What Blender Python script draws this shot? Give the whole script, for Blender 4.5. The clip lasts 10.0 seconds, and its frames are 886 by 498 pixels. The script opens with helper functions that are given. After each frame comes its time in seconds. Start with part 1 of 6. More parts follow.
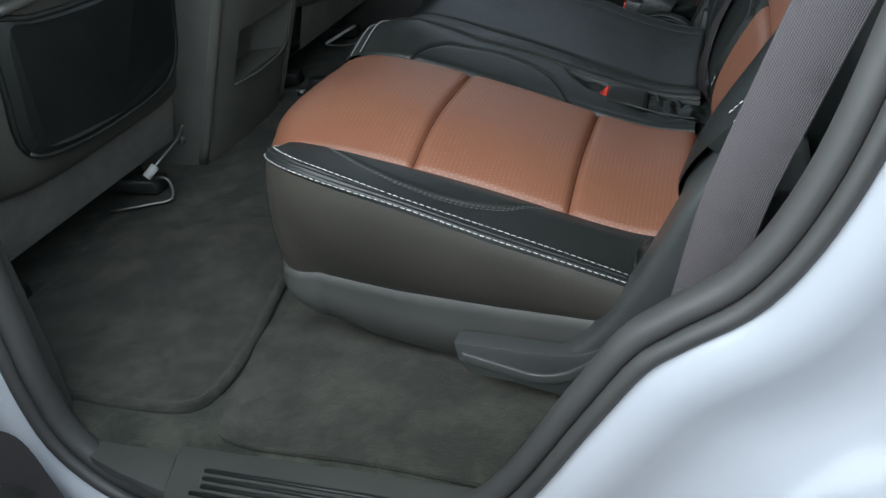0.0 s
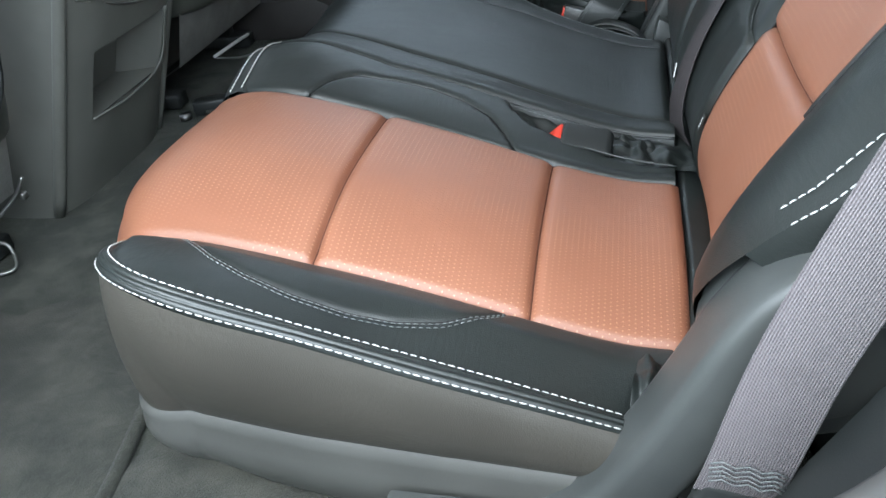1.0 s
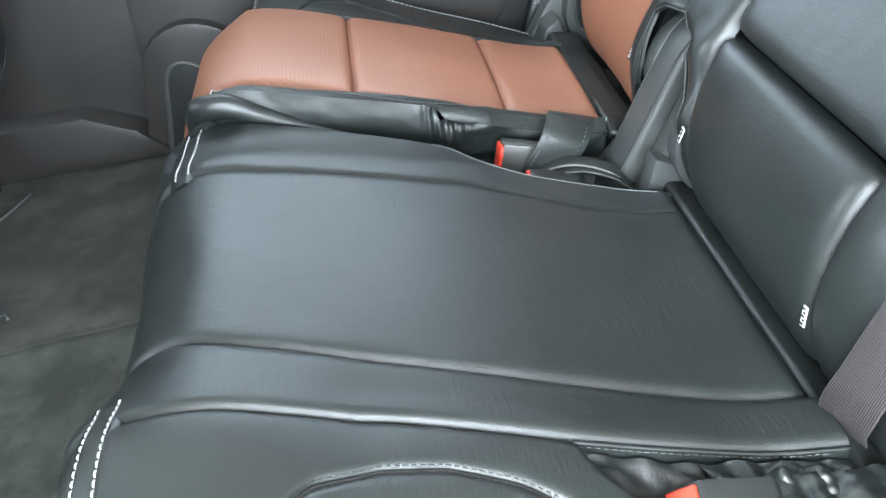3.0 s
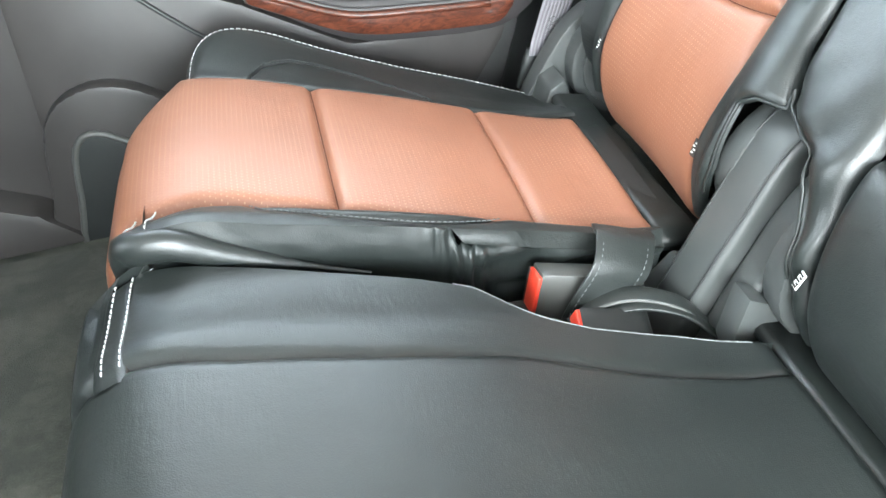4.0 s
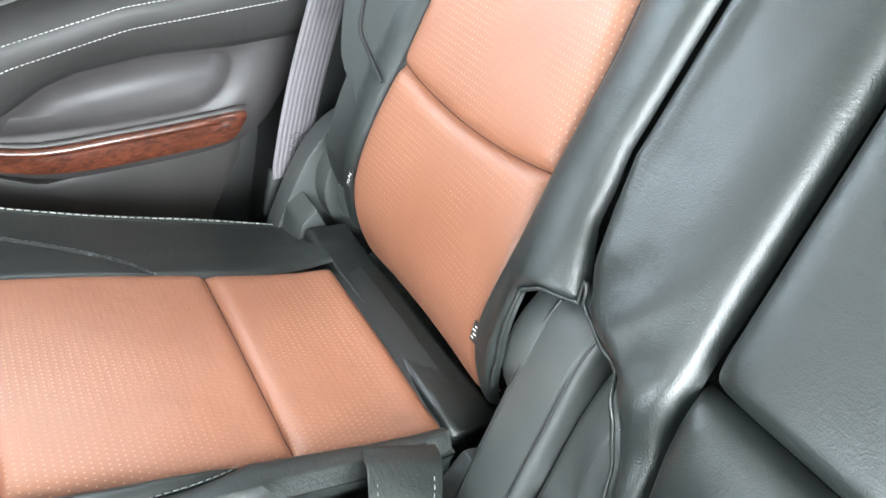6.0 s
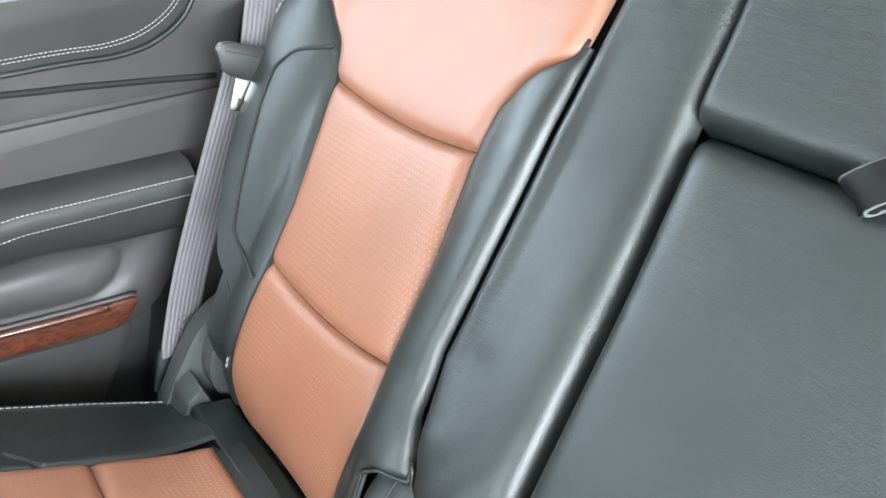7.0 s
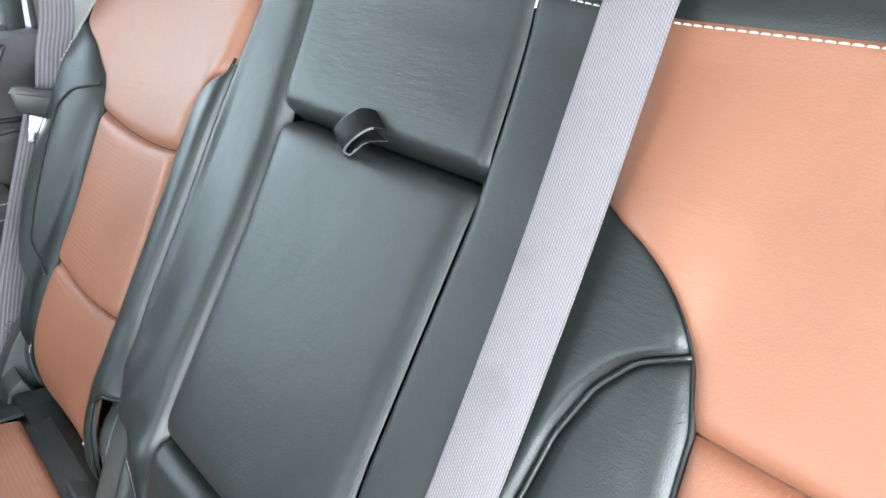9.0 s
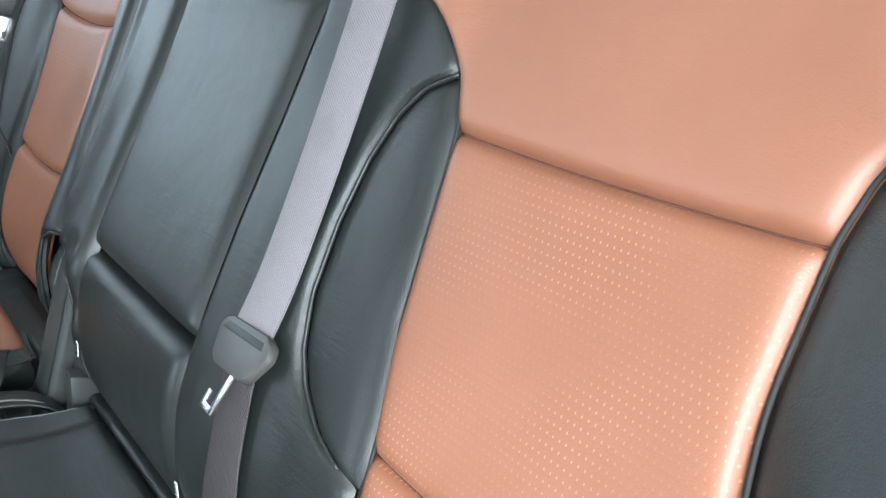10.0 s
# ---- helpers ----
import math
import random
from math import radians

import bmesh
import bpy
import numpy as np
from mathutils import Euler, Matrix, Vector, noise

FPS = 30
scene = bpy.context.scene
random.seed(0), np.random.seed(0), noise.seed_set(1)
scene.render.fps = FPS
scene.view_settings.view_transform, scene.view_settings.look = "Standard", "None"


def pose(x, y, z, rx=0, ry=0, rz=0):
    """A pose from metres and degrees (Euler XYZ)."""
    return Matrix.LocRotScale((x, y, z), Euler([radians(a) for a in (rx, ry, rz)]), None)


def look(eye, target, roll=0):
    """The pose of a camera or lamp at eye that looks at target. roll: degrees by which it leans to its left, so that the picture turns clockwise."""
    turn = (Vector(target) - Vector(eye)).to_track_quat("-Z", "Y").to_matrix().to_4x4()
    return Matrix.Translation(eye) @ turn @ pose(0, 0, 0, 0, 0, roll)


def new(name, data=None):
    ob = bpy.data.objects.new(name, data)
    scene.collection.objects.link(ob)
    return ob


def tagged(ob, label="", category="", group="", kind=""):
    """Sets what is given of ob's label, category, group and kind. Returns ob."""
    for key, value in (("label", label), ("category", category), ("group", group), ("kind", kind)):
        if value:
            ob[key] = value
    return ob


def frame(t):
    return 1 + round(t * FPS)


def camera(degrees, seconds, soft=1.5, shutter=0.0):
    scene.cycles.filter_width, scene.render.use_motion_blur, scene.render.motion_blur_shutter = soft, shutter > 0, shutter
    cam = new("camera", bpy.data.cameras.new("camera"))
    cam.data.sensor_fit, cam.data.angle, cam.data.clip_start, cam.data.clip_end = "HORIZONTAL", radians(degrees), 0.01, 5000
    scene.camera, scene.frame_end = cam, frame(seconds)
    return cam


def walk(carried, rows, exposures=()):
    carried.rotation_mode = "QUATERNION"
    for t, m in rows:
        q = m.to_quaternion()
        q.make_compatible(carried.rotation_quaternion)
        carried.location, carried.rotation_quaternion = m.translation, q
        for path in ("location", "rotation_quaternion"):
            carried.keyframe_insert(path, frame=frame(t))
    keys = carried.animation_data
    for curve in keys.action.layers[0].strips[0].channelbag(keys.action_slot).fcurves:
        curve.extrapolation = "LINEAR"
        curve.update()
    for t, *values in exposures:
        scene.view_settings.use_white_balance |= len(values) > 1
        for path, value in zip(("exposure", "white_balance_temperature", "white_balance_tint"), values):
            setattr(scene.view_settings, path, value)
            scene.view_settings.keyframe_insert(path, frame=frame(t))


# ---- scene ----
cam = camera(57.7, 10.0)
PATH = [
    (0, (0.344, -1.382, 1.346), (-0.292, 0.208, 0.313), -8.6),
    (0.5, (0.295, -1.225, 1.321), (-0.268, 0.384, 0.275), -8.3),
    (1, (0.262, -1.113, 1.308), (-0.183, 0.51, 0.228), -7.8),
    (1.5, (0.202, -1.0, 1.342), (-0.12, 0.624, 0.22), -7.9),
    (2, (0.133, -0.896, 1.374), (-0.021, 0.73, 0.221), -7.7),
    (2.5, (0.079, -0.729, 1.371), (0.05, 0.888, 0.194), -7.8),
    (2.7, (0.063, -0.659, 1.375), (0.067, 0.946, 0.181), -8.8),
    (4, (-0.007, -0.276, 1.365), (0.24, 1.265, 0.114), -7.2),
    (4.5, (0.005, -0.152, 1.348), (0.298, 1.375, 0.09), -7.1),
    (5, (0.034, -0.07, 1.328), (0.429, 1.439, 0.076), -5.6),
    (5.5, (0.077, -0.061, 1.328), (0.639, 1.39, 0.073), -4.2),
    (6, (0.112, -0.079, 1.374), (0.832, 1.311, 0.129), -2.9),
    (6.2, (0.119, -0.091, 1.392), (0.91, 1.297, 0.189), -1.9),
    (7.3, (0.152, -0.196, 1.493), (1.162, 1.242, 0.537), -2.5),
    (7.5, (0.155, -0.226, 1.497), (1.188, 1.208, 0.56), -2.7),
    (8, (0.165, -0.31, 1.505), (1.231, 1.117, 0.595), -4.1),
    (8.5, (0.174, -0.386, 1.505), (1.259, 1.033, 0.605), -4.2),
    (9, (0.227, -0.487, 1.478), (1.31, 0.942, 0.591), -4.8),
    (9.5, (0.24, -0.573, 1.41), (1.31, 0.866, 0.523), -5.2),
    (10, (0.208, -0.685, 1.375), (1.266, 0.756, 0.478), -5.4),
]
EXPOSURES = [(t, stops, warm, 5) for t, stops, warm in ((0, -0.5, 6000), (0.6, 0.5, 5950), (1, 0.85, 5850), (1.5, 1.3, 5750), (2.0, 1.45, 5850), (2.5, 1.9, 5850), (4, 3.15, 6250), (5, 2.95, 6350), (6, 3.0, 6250), (7.5, 2.45, 6100), (8.5, 2.25, 6100), (9.5, 1.75, 6000), (10, 1.45, 5950))]
walk(cam, [(t, look(eye, target, roll)) for t, eye, target, roll in PATH], EXPOSURES)

# ---- world and sun ----
SUN_UP, SUN_ROUND = 48.0, 205.0
world = bpy.data.worlds.new("world")
scene.world = world
world.use_nodes = True
wn = world.node_tree.nodes
sky = wn.new("ShaderNodeTexSky")
sky.sky_type, sky.sun_disc = "NISHITA", False
sky.sun_elevation, sky.sun_rotation = radians(SUN_UP), radians(SUN_ROUND)
sky.air_density, sky.dust_density = 1.0, 3.0
wn["Background"].inputs["Strength"].default_value = 0.125
world.node_tree.links.new(sky.outputs[0], wn["Background"].inputs["Color"])
sun = new("sun", bpy.data.lights.new("sun", "SUN"))
sun.data.energy, sun.data.angle, sun.data.color = 0.8, radians(25), (1.0, 0.96, 0.9)
sun.matrix_world = look((1.8, -2.4, 3.2), (0, 0, 0))


def window_light(name, place, target, wide, high, power, colour=(1.0, 1.0, 1.0)):
    """Sky light through an opening of the car."""
    lamp = new(name, bpy.data.lights.new(name, "AREA"))
    lamp.data.shape, lamp.data.size, lamp.data.size_y, lamp.data.energy, lamp.data.color = "RECTANGLE", wide, high, power, colour
    lamp.matrix_world = look(place, target)


SKY_TINT = (0.93, 0.98, 1.0)
window_light("windscreen_light", (-1.72, 0.0, 1.50), (0.3, 0.0, 1.0), 1.3, 0.5, 8.5, SKY_TINT)
window_light("far_window_light", (0.0, 0.90, 1.50), (0.0, -0.2, 0.9), 0.95, 0.36, 1.4, SKY_TINT)
window_light("far_front_window_light", (-1.15, 0.90, 1.50), (-0.4, 0.0, 0.9), 0.8, 0.36, 1.5, SKY_TINT)
window_light("near_front_window_light", (-1.15, -0.90, 1.50), (-0.4, 0.0, 0.9), 0.8, 0.36, 0.8, SKY_TINT)
window_light("door_opening_light", (-0.10, -1.06, 1.36), (0.0, 0.3, 0.90), 1.0, 0.60, 11.5, SKY_TINT)
window_light("rear_window_light", (1.93, 0.0, 1.55), (-0.3, 0.0, 1.1), 1.2, 0.36, 12, SKY_TINT)


# ---- materials ----
def material(name):
    m = bpy.data.materials.new(name)
    m.use_nodes = True
    return m, m.node_tree.nodes, m.node_tree.links, m.node_tree.nodes["Principled BSDF"]


def mixed(nodes, links, a, b, fac, lo=0.0, hi=1.0):
    ramp = nodes.new("ShaderNodeMapRange")
    ramp.inputs["From Min"].default_value, ramp.inputs["From Max"].default_value = lo, hi
    links.new(fac, ramp.inputs["Value"])
    mix = nodes.new("ShaderNodeMix")
    mix.data_type = "RGBA"
    for socket, c in ((mix.inputs[6], a), (mix.inputs[7], b)):
        if isinstance(c, tuple):
            socket.default_value = (*c, 1)
        else:
            links.new(c, socket)
    links.new(ramp.outputs[0], mix.inputs[0])
    return mix.outputs[2]


def texture(nodes, links, kind, scale, vector, detail=3.0, rough=0.55):
    t = nodes.new(kind)
    t.inputs["Scale"].default_value = scale
    if kind == "ShaderNodeTexNoise":
        t.inputs["Detail"].default_value, t.inputs["Roughness"].default_value = detail, rough
    if vector is not None:
        links.new(vector, t.inputs["Vector"])
    return t


def bumped(nodes, links, b, steps):
    last = None
    for height, strength, distance in steps:
        n = nodes.new("ShaderNodeBump")
        n.inputs["Strength"].default_value, n.inputs["Distance"].default_value = strength, distance
        links.new(height, n.inputs["Height"])
        if last is not None:
            links.new(last, n.inputs["Normal"])
        last = n.outputs[0]
    links.new(last, b.inputs["Normal"])


def calc(nodes, links, op, a, b=None):
    n = nodes.new("ShaderNodeMath")
    n.operation = op
    for socket, v in zip(n.inputs, (a, b)):
        if v is None:
            continue
        if isinstance(v, (int, float)):
            socket.default_value = v
        else:
            links.new(v, socket)
    return n.outputs[0]


def plain(name, c1, c2, rough, scale=12.0, grain=600.0, bump=0.15, depth=0.0006, metal=0.0, coat=0.0, spec=0.5):
    """Painted, moulded or woven stuff: two tones in soft patches, and a fine grain."""
    m, n, l, b = material(name)
    v = n.new("ShaderNodeTexCoord").outputs["Object"]
    soft = texture(n, l, "ShaderNodeTexNoise", scale, v)
    fine = texture(n, l, "ShaderNodeTexNoise", grain, v, 2.0)
    l.new(mixed(n, l, c1, c2, soft.outputs[0], 0.3, 0.7), b.inputs["Base Color"])
    r = n.new("ShaderNodeMapRange")
    r.inputs["To Min"].default_value, r.inputs["To Max"].default_value = rough - 0.06, rough + 0.08
    l.new(soft.outputs[0], r.inputs["Value"])
    l.new(r.outputs[0], b.inputs["Roughness"])
    b.inputs["Metallic"].default_value = metal
    b.inputs["Coat Weight"].default_value = coat
    b.inputs["Coat Roughness"].default_value = 0.04
    b.inputs["Specular IOR Level"].default_value = spec
    if bump:
        bumped(n, l, b, [(fine.outputs[0], bump, depth)])
    return m


def leather(name, c1, c2, rough, holes=False, wrinkle=0.35, gloss=0.5):
    """Seat leather: pebbled grain, faint creases, wear, and rows of pierced holes."""
    m, n, l, b = material(name)
    tc = n.new("ShaderNodeTexCoord")
    v = tc.outputs["Object"]
    soft = texture(n, l, "ShaderNodeTexNoise", 7.0, v)
    grain = texture(n, l, "ShaderNodeTexVoronoi", 900.0, v)
    wave = texture(n, l, "ShaderNodeTexNoise", 130.0, v, 5.0, 0.62)
    dent = texture(n, l, "ShaderNodeTexNoise", 16.0, v, 2.0)
    colour = mixed(n, l, c1, c2, soft.outputs[0], 0.3, 0.7)
    steps = [(dent.outputs[0], 0.22, 0.006), (wave.outputs[0], wrinkle, 0.0006), (grain.outputs["Distance"], 0.22, 0.0005)]
    # fine creases that run across the seat, in patches
    mp = n.new("ShaderNodeMapping")
    mp.inputs["Scale"].default_value = (1.0, 0.16, 1.0)
    l.new(v, mp.inputs["Vector"])
    crease = texture(n, l, "ShaderNodeTexNoise", 210.0, mp.outputs[0], 3.0, 0.6)
    where = n.new("ShaderNodeMapRange")
    where.inputs["From Min"].default_value, where.inputs["From Max"].default_value = 0.45, 0.66
    l.new(soft.outputs[0], where.inputs["Value"])
    steps.append((calc(n, l, "MULTIPLY", crease.outputs[0], where.outputs[0]), 0.14 if holes else 0.28, 0.0020))
    if holes:
        uv = n.new("ShaderNodeSeparateXYZ")
        l.new(tc.outputs["UV"], uv.inputs[0])
        a = calc(n, l, "DIVIDE", uv.outputs[0], 0.0054)
        row = calc(n, l, "FLOOR", a)
        shift = calc(n, l, "MULTIPLY", calc(n, l, "MODULO", row, 2.0), 0.5)
        across = calc(n, l, "ADD", calc(n, l, "DIVIDE", uv.outputs[1], 0.0044), shift)
        dx = calc(n, l, "MULTIPLY", calc(n, l, "SUBTRACT", calc(n, l, "FRACT", a), 0.5), 0.75)
        dy = calc(n, l, "SUBTRACT", calc(n, l, "FRACT", calc(n, l, "ADD", across, 20.0)), 0.5)
        d = calc(n, l, "SQRT", calc(n, l, "ADD", calc(n, l, "MULTIPLY", dx, dx), calc(n, l, "MULTIPLY", dy, dy)))
        hole = calc(n, l, "LESS_THAN", d, 0.115)
        steps.append((calc(n, l, "MINIMUM", d, 0.34), 0.16, 0.0014))
        zone = texture(n, l, "ShaderNodeTexNoise", 9.0, v, 1.0)
        shown = n.new("ShaderNodeMapRange")
        shown.inputs["From Min"].default_value, shown.inputs["From Max"].default_value = 0.40, 0.58
        shown.inputs["To Min"].default_value, shown.inputs["To Max"].default_value = 0.06, 0.42
        l.new(zone.outputs[0], shown.inputs["Value"])
        colour = mixed(n, l, colour, (0.62, 0.36, 0.21), calc(n, l, "MULTIPLY", hole, shown.outputs[0]))
    l.new(colour, b.inputs["Base Color"])
    r = n.new("ShaderNodeMapRange")
    r.inputs["To Min"].default_value, r.inputs["To Max"].default_value = rough - 0.08, rough + 0.12
    l.new(soft.outputs[0], r.inputs["Value"])
    l.new(r.outputs[0], b.inputs["Roughness"])
    b.inputs["Specular IOR Level"].default_value = gloss
    bumped(n, l, b, steps)
    return m


def carpet_material(name, c1, c2):
    m, n, l, b = material(name)
    v = n.new("ShaderNodeTexCoord").outputs["Object"]
    soft = texture(n, l, "ShaderNodeTexNoise", 13.0, v, 6.0, 0.7)
    pile = texture(n, l, "ShaderNodeTexNoise", 420.0, v, 3.0, 0.7)
    l.new(mixed(n, l, mixed(n, l, c1, c2, soft.outputs[0], 0.42, 0.62), (0.075, 0.078, 0.066), pile.outputs[0], 0.55, 0.95), b.inputs["Base Color"])
    b.inputs["Roughness"].default_value = 0.95
    b.inputs["Specular IOR Level"].default_value = 0.15
    b.inputs["Sheen Weight"].default_value = 0.12
    bumped(n, l, b, [(soft.outputs[0], 0.25, 0.006), (pile.outputs[0], 0.9, 0.004)])
    return m


def webbing_material(name, c1, c2, rib_rate=3600.0, sheen=0.12):
    """Belt webbing: ribs along it and a fine twill across them."""
    m, n, l, b = material(name)
    tc = n.new("ShaderNodeTexCoord")
    uv = n.new("ShaderNodeSeparateXYZ")
    l.new(tc.outputs["UV"], uv.inputs[0])
    slant = calc(n, l, "ADD", calc(n, l, "MULTIPLY", uv.outputs[0], 2600.0), calc(n, l, "MULTIPLY", uv.outputs[1], 1900.0))
    twill = calc(n, l, "SINE", slant)
    rib = calc(n, l, "SINE", calc(n, l, "MULTIPLY", uv.outputs[1], rib_rate))
    both = calc(n, l, "ADD", calc(n, l, "MULTIPLY", twill, 0.5), rib)
    soft = texture(n, l, "ShaderNodeTexNoise", 25.0, tc.outputs["Object"])
    tone = mixed(n, l, c1, c2, both, -1.5, 1.5)
    l.new(mixed(n, l, tone, c1, soft.outputs[0], 0.55, 0.9), b.inputs["Base Color"])
    b.inputs["Roughness"].default_value = 0.6
    b.inputs["Sheen Weight"].default_value = sheen
    bumped(n, l, b, [(both, 0.6, 0.0006)])
    return m


def wood_material(name):
    m, n, l, b = material(name)
    mp = n.new("ShaderNodeMapping")
    mp.inputs["Scale"].default_value = (9.0, 30.0, 22.0)
    l.new(n.new("ShaderNodeTexCoord").outputs["Object"], mp.inputs[0])
    burl = texture(n, l, "ShaderNodeTexNoise", 6.0, mp.outputs[0], 6.0, 0.7)
    burl.inputs["Distortion"].default_value = 1.6
    l.new(mixed(n, l, (0.030, 0.009, 0.006), (0.140, 0.042, 0.022), burl.outputs[0], 0.35, 0.65), b.inputs["Base Color"])
    b.inputs["Roughness"].default_value = 0.28
    b.inputs["Coat Weight"].default_value = 0.8
    b.inputs["Coat Roughness"].default_value = 0.06
    return m


def glass_material(name):
    m, n, l, b = material(name)
    b.inputs["Base Color"].default_value = (0.93, 0.96, 0.95, 1)
    b.inputs["Roughness"].default_value = 0.01
    b.inputs["Transmission Weight"].default_value = 1.0
    b.inputs["IOR"].default_value = 1.05
    return m


BLACK = leather("black_leather", (0.0095, 0.0120, 0.0112), (0.0150, 0.0185, 0.0172), 0.39, wrinkle=0.34, gloss=0.62)
TAN = leather("tan_leather", (0.228, 0.092, 0.051), (0.268, 0.112, 0.064), 0.42, holes=True, wrinkle=0.22, gloss=0.6)
TAN_SMOOTH = leather("smooth_tan_leather", (0.228, 0.092, 0.051), (0.268, 0.112, 0.064), 0.46, wrinkle=0.26, gloss=0.75)
SIDE = leather("charcoal_vinyl", (0.040, 0.037, 0.031), (0.050, 0.046, 0.038), 0.45, wrinkle=0.15)
PLASTIC = plain("grained_plastic", (0.056, 0.057, 0.053), (0.070, 0.071, 0.066), 0.40)
DARK = plain("dark_plastic", (0.016, 0.018, 0.018), (0.024, 0.026, 0.025), 0.40)
TRIM = plain("door_trim_plastic", (0.060, 0.055, 0.056), (0.074, 0.068, 0.069), 0.46, bump=0.25)
RUBBER = plain("rubber_seal", (0.055, 0.055, 0.054), (0.075, 0.074, 0.071), 0.5, bump=0.05)
PAINT = plain("white_car_paint", (0.46, 0.485, 0.53), (0.53, 0.555, 0.60), 0.24, scale=2.0, bump=0.0, coat=0.35)
CARPET = carpet_material("floor_carpet", (0.027, 0.031, 0.023), (0.072, 0.076, 0.058))
MATPILE = carpet_material("mat_carpet", (0.027, 0.029, 0.022), (0.064, 0.064, 0.050))
FELT = carpet_material("seat_back_felt", (0.25, 0.245, 0.225), (0.32, 0.31, 0.285))
HINGE = plain("hinge_plastic", (0.046, 0.050, 0.049), (0.060, 0.064, 0.062), 0.38)
DOOR_LEATHER = leather("door_leather", (0.026, 0.025, 0.025), (0.036, 0.035, 0.034), 0.5, wrinkle=0.3)
PULL = plain("pull_leather", (0.004, 0.004, 0.004), (0.007, 0.007, 0.007), 0.5, spec=0.2)
DOOR_LOWER = plain("door_lower_plastic", (0.028, 0.025, 0.0235), (0.038, 0.034, 0.032), 0.45)
SHELL = plain("seat_shell_plastic", (0.060, 0.061, 0.052), (0.080, 0.081, 0.069), 0.42)
CONSOLE = plain("console_plastic", (0.130, 0.130, 0.115), (0.158, 0.157, 0.140), 0.44)
THREAD = plain("white_thread", (0.52, 0.52, 0.505), (0.64, 0.64, 0.62), 0.6, scale=300, bump=0.0)
GREY_THREAD = plain("grey_thread", (0.10, 0.11, 0.11), (0.14, 0.15, 0.15), 0.6, scale=300, bump=0.0)
SEAM = plain("sunk_seam", (0.085, 0.032, 0.019), (0.115, 0.045, 0.027), 0.8, scale=300, bump=0.0)
DARK_THREAD = plain("dark_thread", (0.012, 0.013, 0.013), (0.02, 0.02, 0.02), 0.7, scale=300, bump=0.0)
WEB = webbing_material("belt_webbing", (0.080, 0.070, 0.074), (0.190, 0.170, 0.178))
WEB_RIBBED = webbing_material("ribbed_belt_webbing", (0.10, 0.09, 0.098), (0.25, 0.23, 0.25), 1100.0)
# darker copy of the webbing, with shade put into its colour
WEB_SHADED = webbing_material("shaded_belt_webbing", (0.026, 0.022, 0.023), (0.060, 0.051, 0.053), sheen=0.0)
WEB_PALE = webbing_material("pale_belt_webbing", (0.125, 0.110, 0.120), (0.285, 0.255, 0.275))
CHROME = plain("bright_steel", (0.50, 0.50, 0.51), (0.58, 0.58, 0.59), 0.22, metal=1.0, bump=0.0)
STEEL = plain("dull_steel", (0.30, 0.30, 0.29), (0.42, 0.42, 0.40), 0.38, metal=1.0, bump=0.1)
RED = plain("red_button", (0.62, 0.045, 0.025), (0.70, 0.06, 0.03), 0.38, bump=0.05)
WOOD = wood_material("burl_wood")
GLASS = glass_material("window_glass")
# near-black that stands for the shade inside a panel gap
GAP_SHADE = plain("gap_shade", (0.008, 0.008, 0.008), (0.012, 0.012, 0.012), 0.7, bump=0.0)
HEADLINE = plain("headliner_fabric", (0.62, 0.605, 0.58), (0.68, 0.665, 0.64), 0.9, grain=900, bump=0.4)
SATIN = plain("satin_trim", (0.150, 0.145, 0.140), (0.180, 0.175, 0.170), 0.30, metal=0.4)
PILLAR = plain("pillar_trim", (0.42, 0.41, 0.40), (0.47, 0.46, 0.45), 0.6)
CONCRETE = plain("concrete_ground", (0.30, 0.29, 0.275), (0.40, 0.39, 0.37), 0.85, scale=1.5, grain=120, bump=0.5, depth=0.004)
WHITE_MARK = plain("white_print", (0.70, 0.70, 0.68), (0.78, 0.78, 0.76), 0.6, bump=0.0)


# ---- building blocks ----
def link_mesh(name, verts, faces, mat, parent=None, label="", uvs=None, smooth=True):
    me = bpy.data.meshes.new(name)
    me.from_pydata([tuple(v) for v in verts], [], faces)
    if uvs is not None:
        layer = me.uv_layers.new(name="UVMap")
        for loop in me.loops:
            layer.data[loop.index].uv = uvs[loop.vertex_index]
    me.materials.append(mat)
    if smooth:
        me.polygons.foreach_set("use_smooth", [True] * len(me.polygons))
    ob = new(name, me)
    if parent is not None:
        ob.parent = parent
    if label:
        tagged(ob, label)
    return ob


def part(name, bm, mat, parent=None, label="", smooth=None):
    """Links a bmesh as one mesh object; smooth: the angle up to which edges are smoothed, in degrees."""
    me = bpy.data.meshes.new(name)
    bmesh.ops.recalc_face_normals(bm, faces=bm.faces)
    if smooth:
        for f in bm.faces:
            f.smooth = True
        for e in bm.edges:
            if len(e.link_faces) == 2 and e.calc_face_angle(0) > radians(smooth):
                e.smooth = False
    bm.to_mesh(me)
    bm.free()
    me.materials.append(mat)
    ob = new(name, me)
    if parent is not None:
        ob.parent = parent
    if label:
        tagged(ob, label)
    return ob


def thing(name, label, category, group="", kind=""):
    return tagged(new(name), label, category, group, kind)


def smoothed(pts, each=8):
    """A Catmull-Rom line through the points."""
    p = [Vector(v) for v in pts]
    p = [2 * p[0] - p[1], *p, 2 * p[-1] - p[-2]]
    out = []
    for a, b, c, d in zip(p, p[1:], p[2:], p[3:]):
        for k in range(each):
            t = k / each
            out.append(0.5 * (2 * b + (c - a) * t + (2 * a - 5 * b + 4 * c - d) * t * t + (3 * b - a - 3 * c + d) * t ** 3))
    out.append(p[-2])
    return out


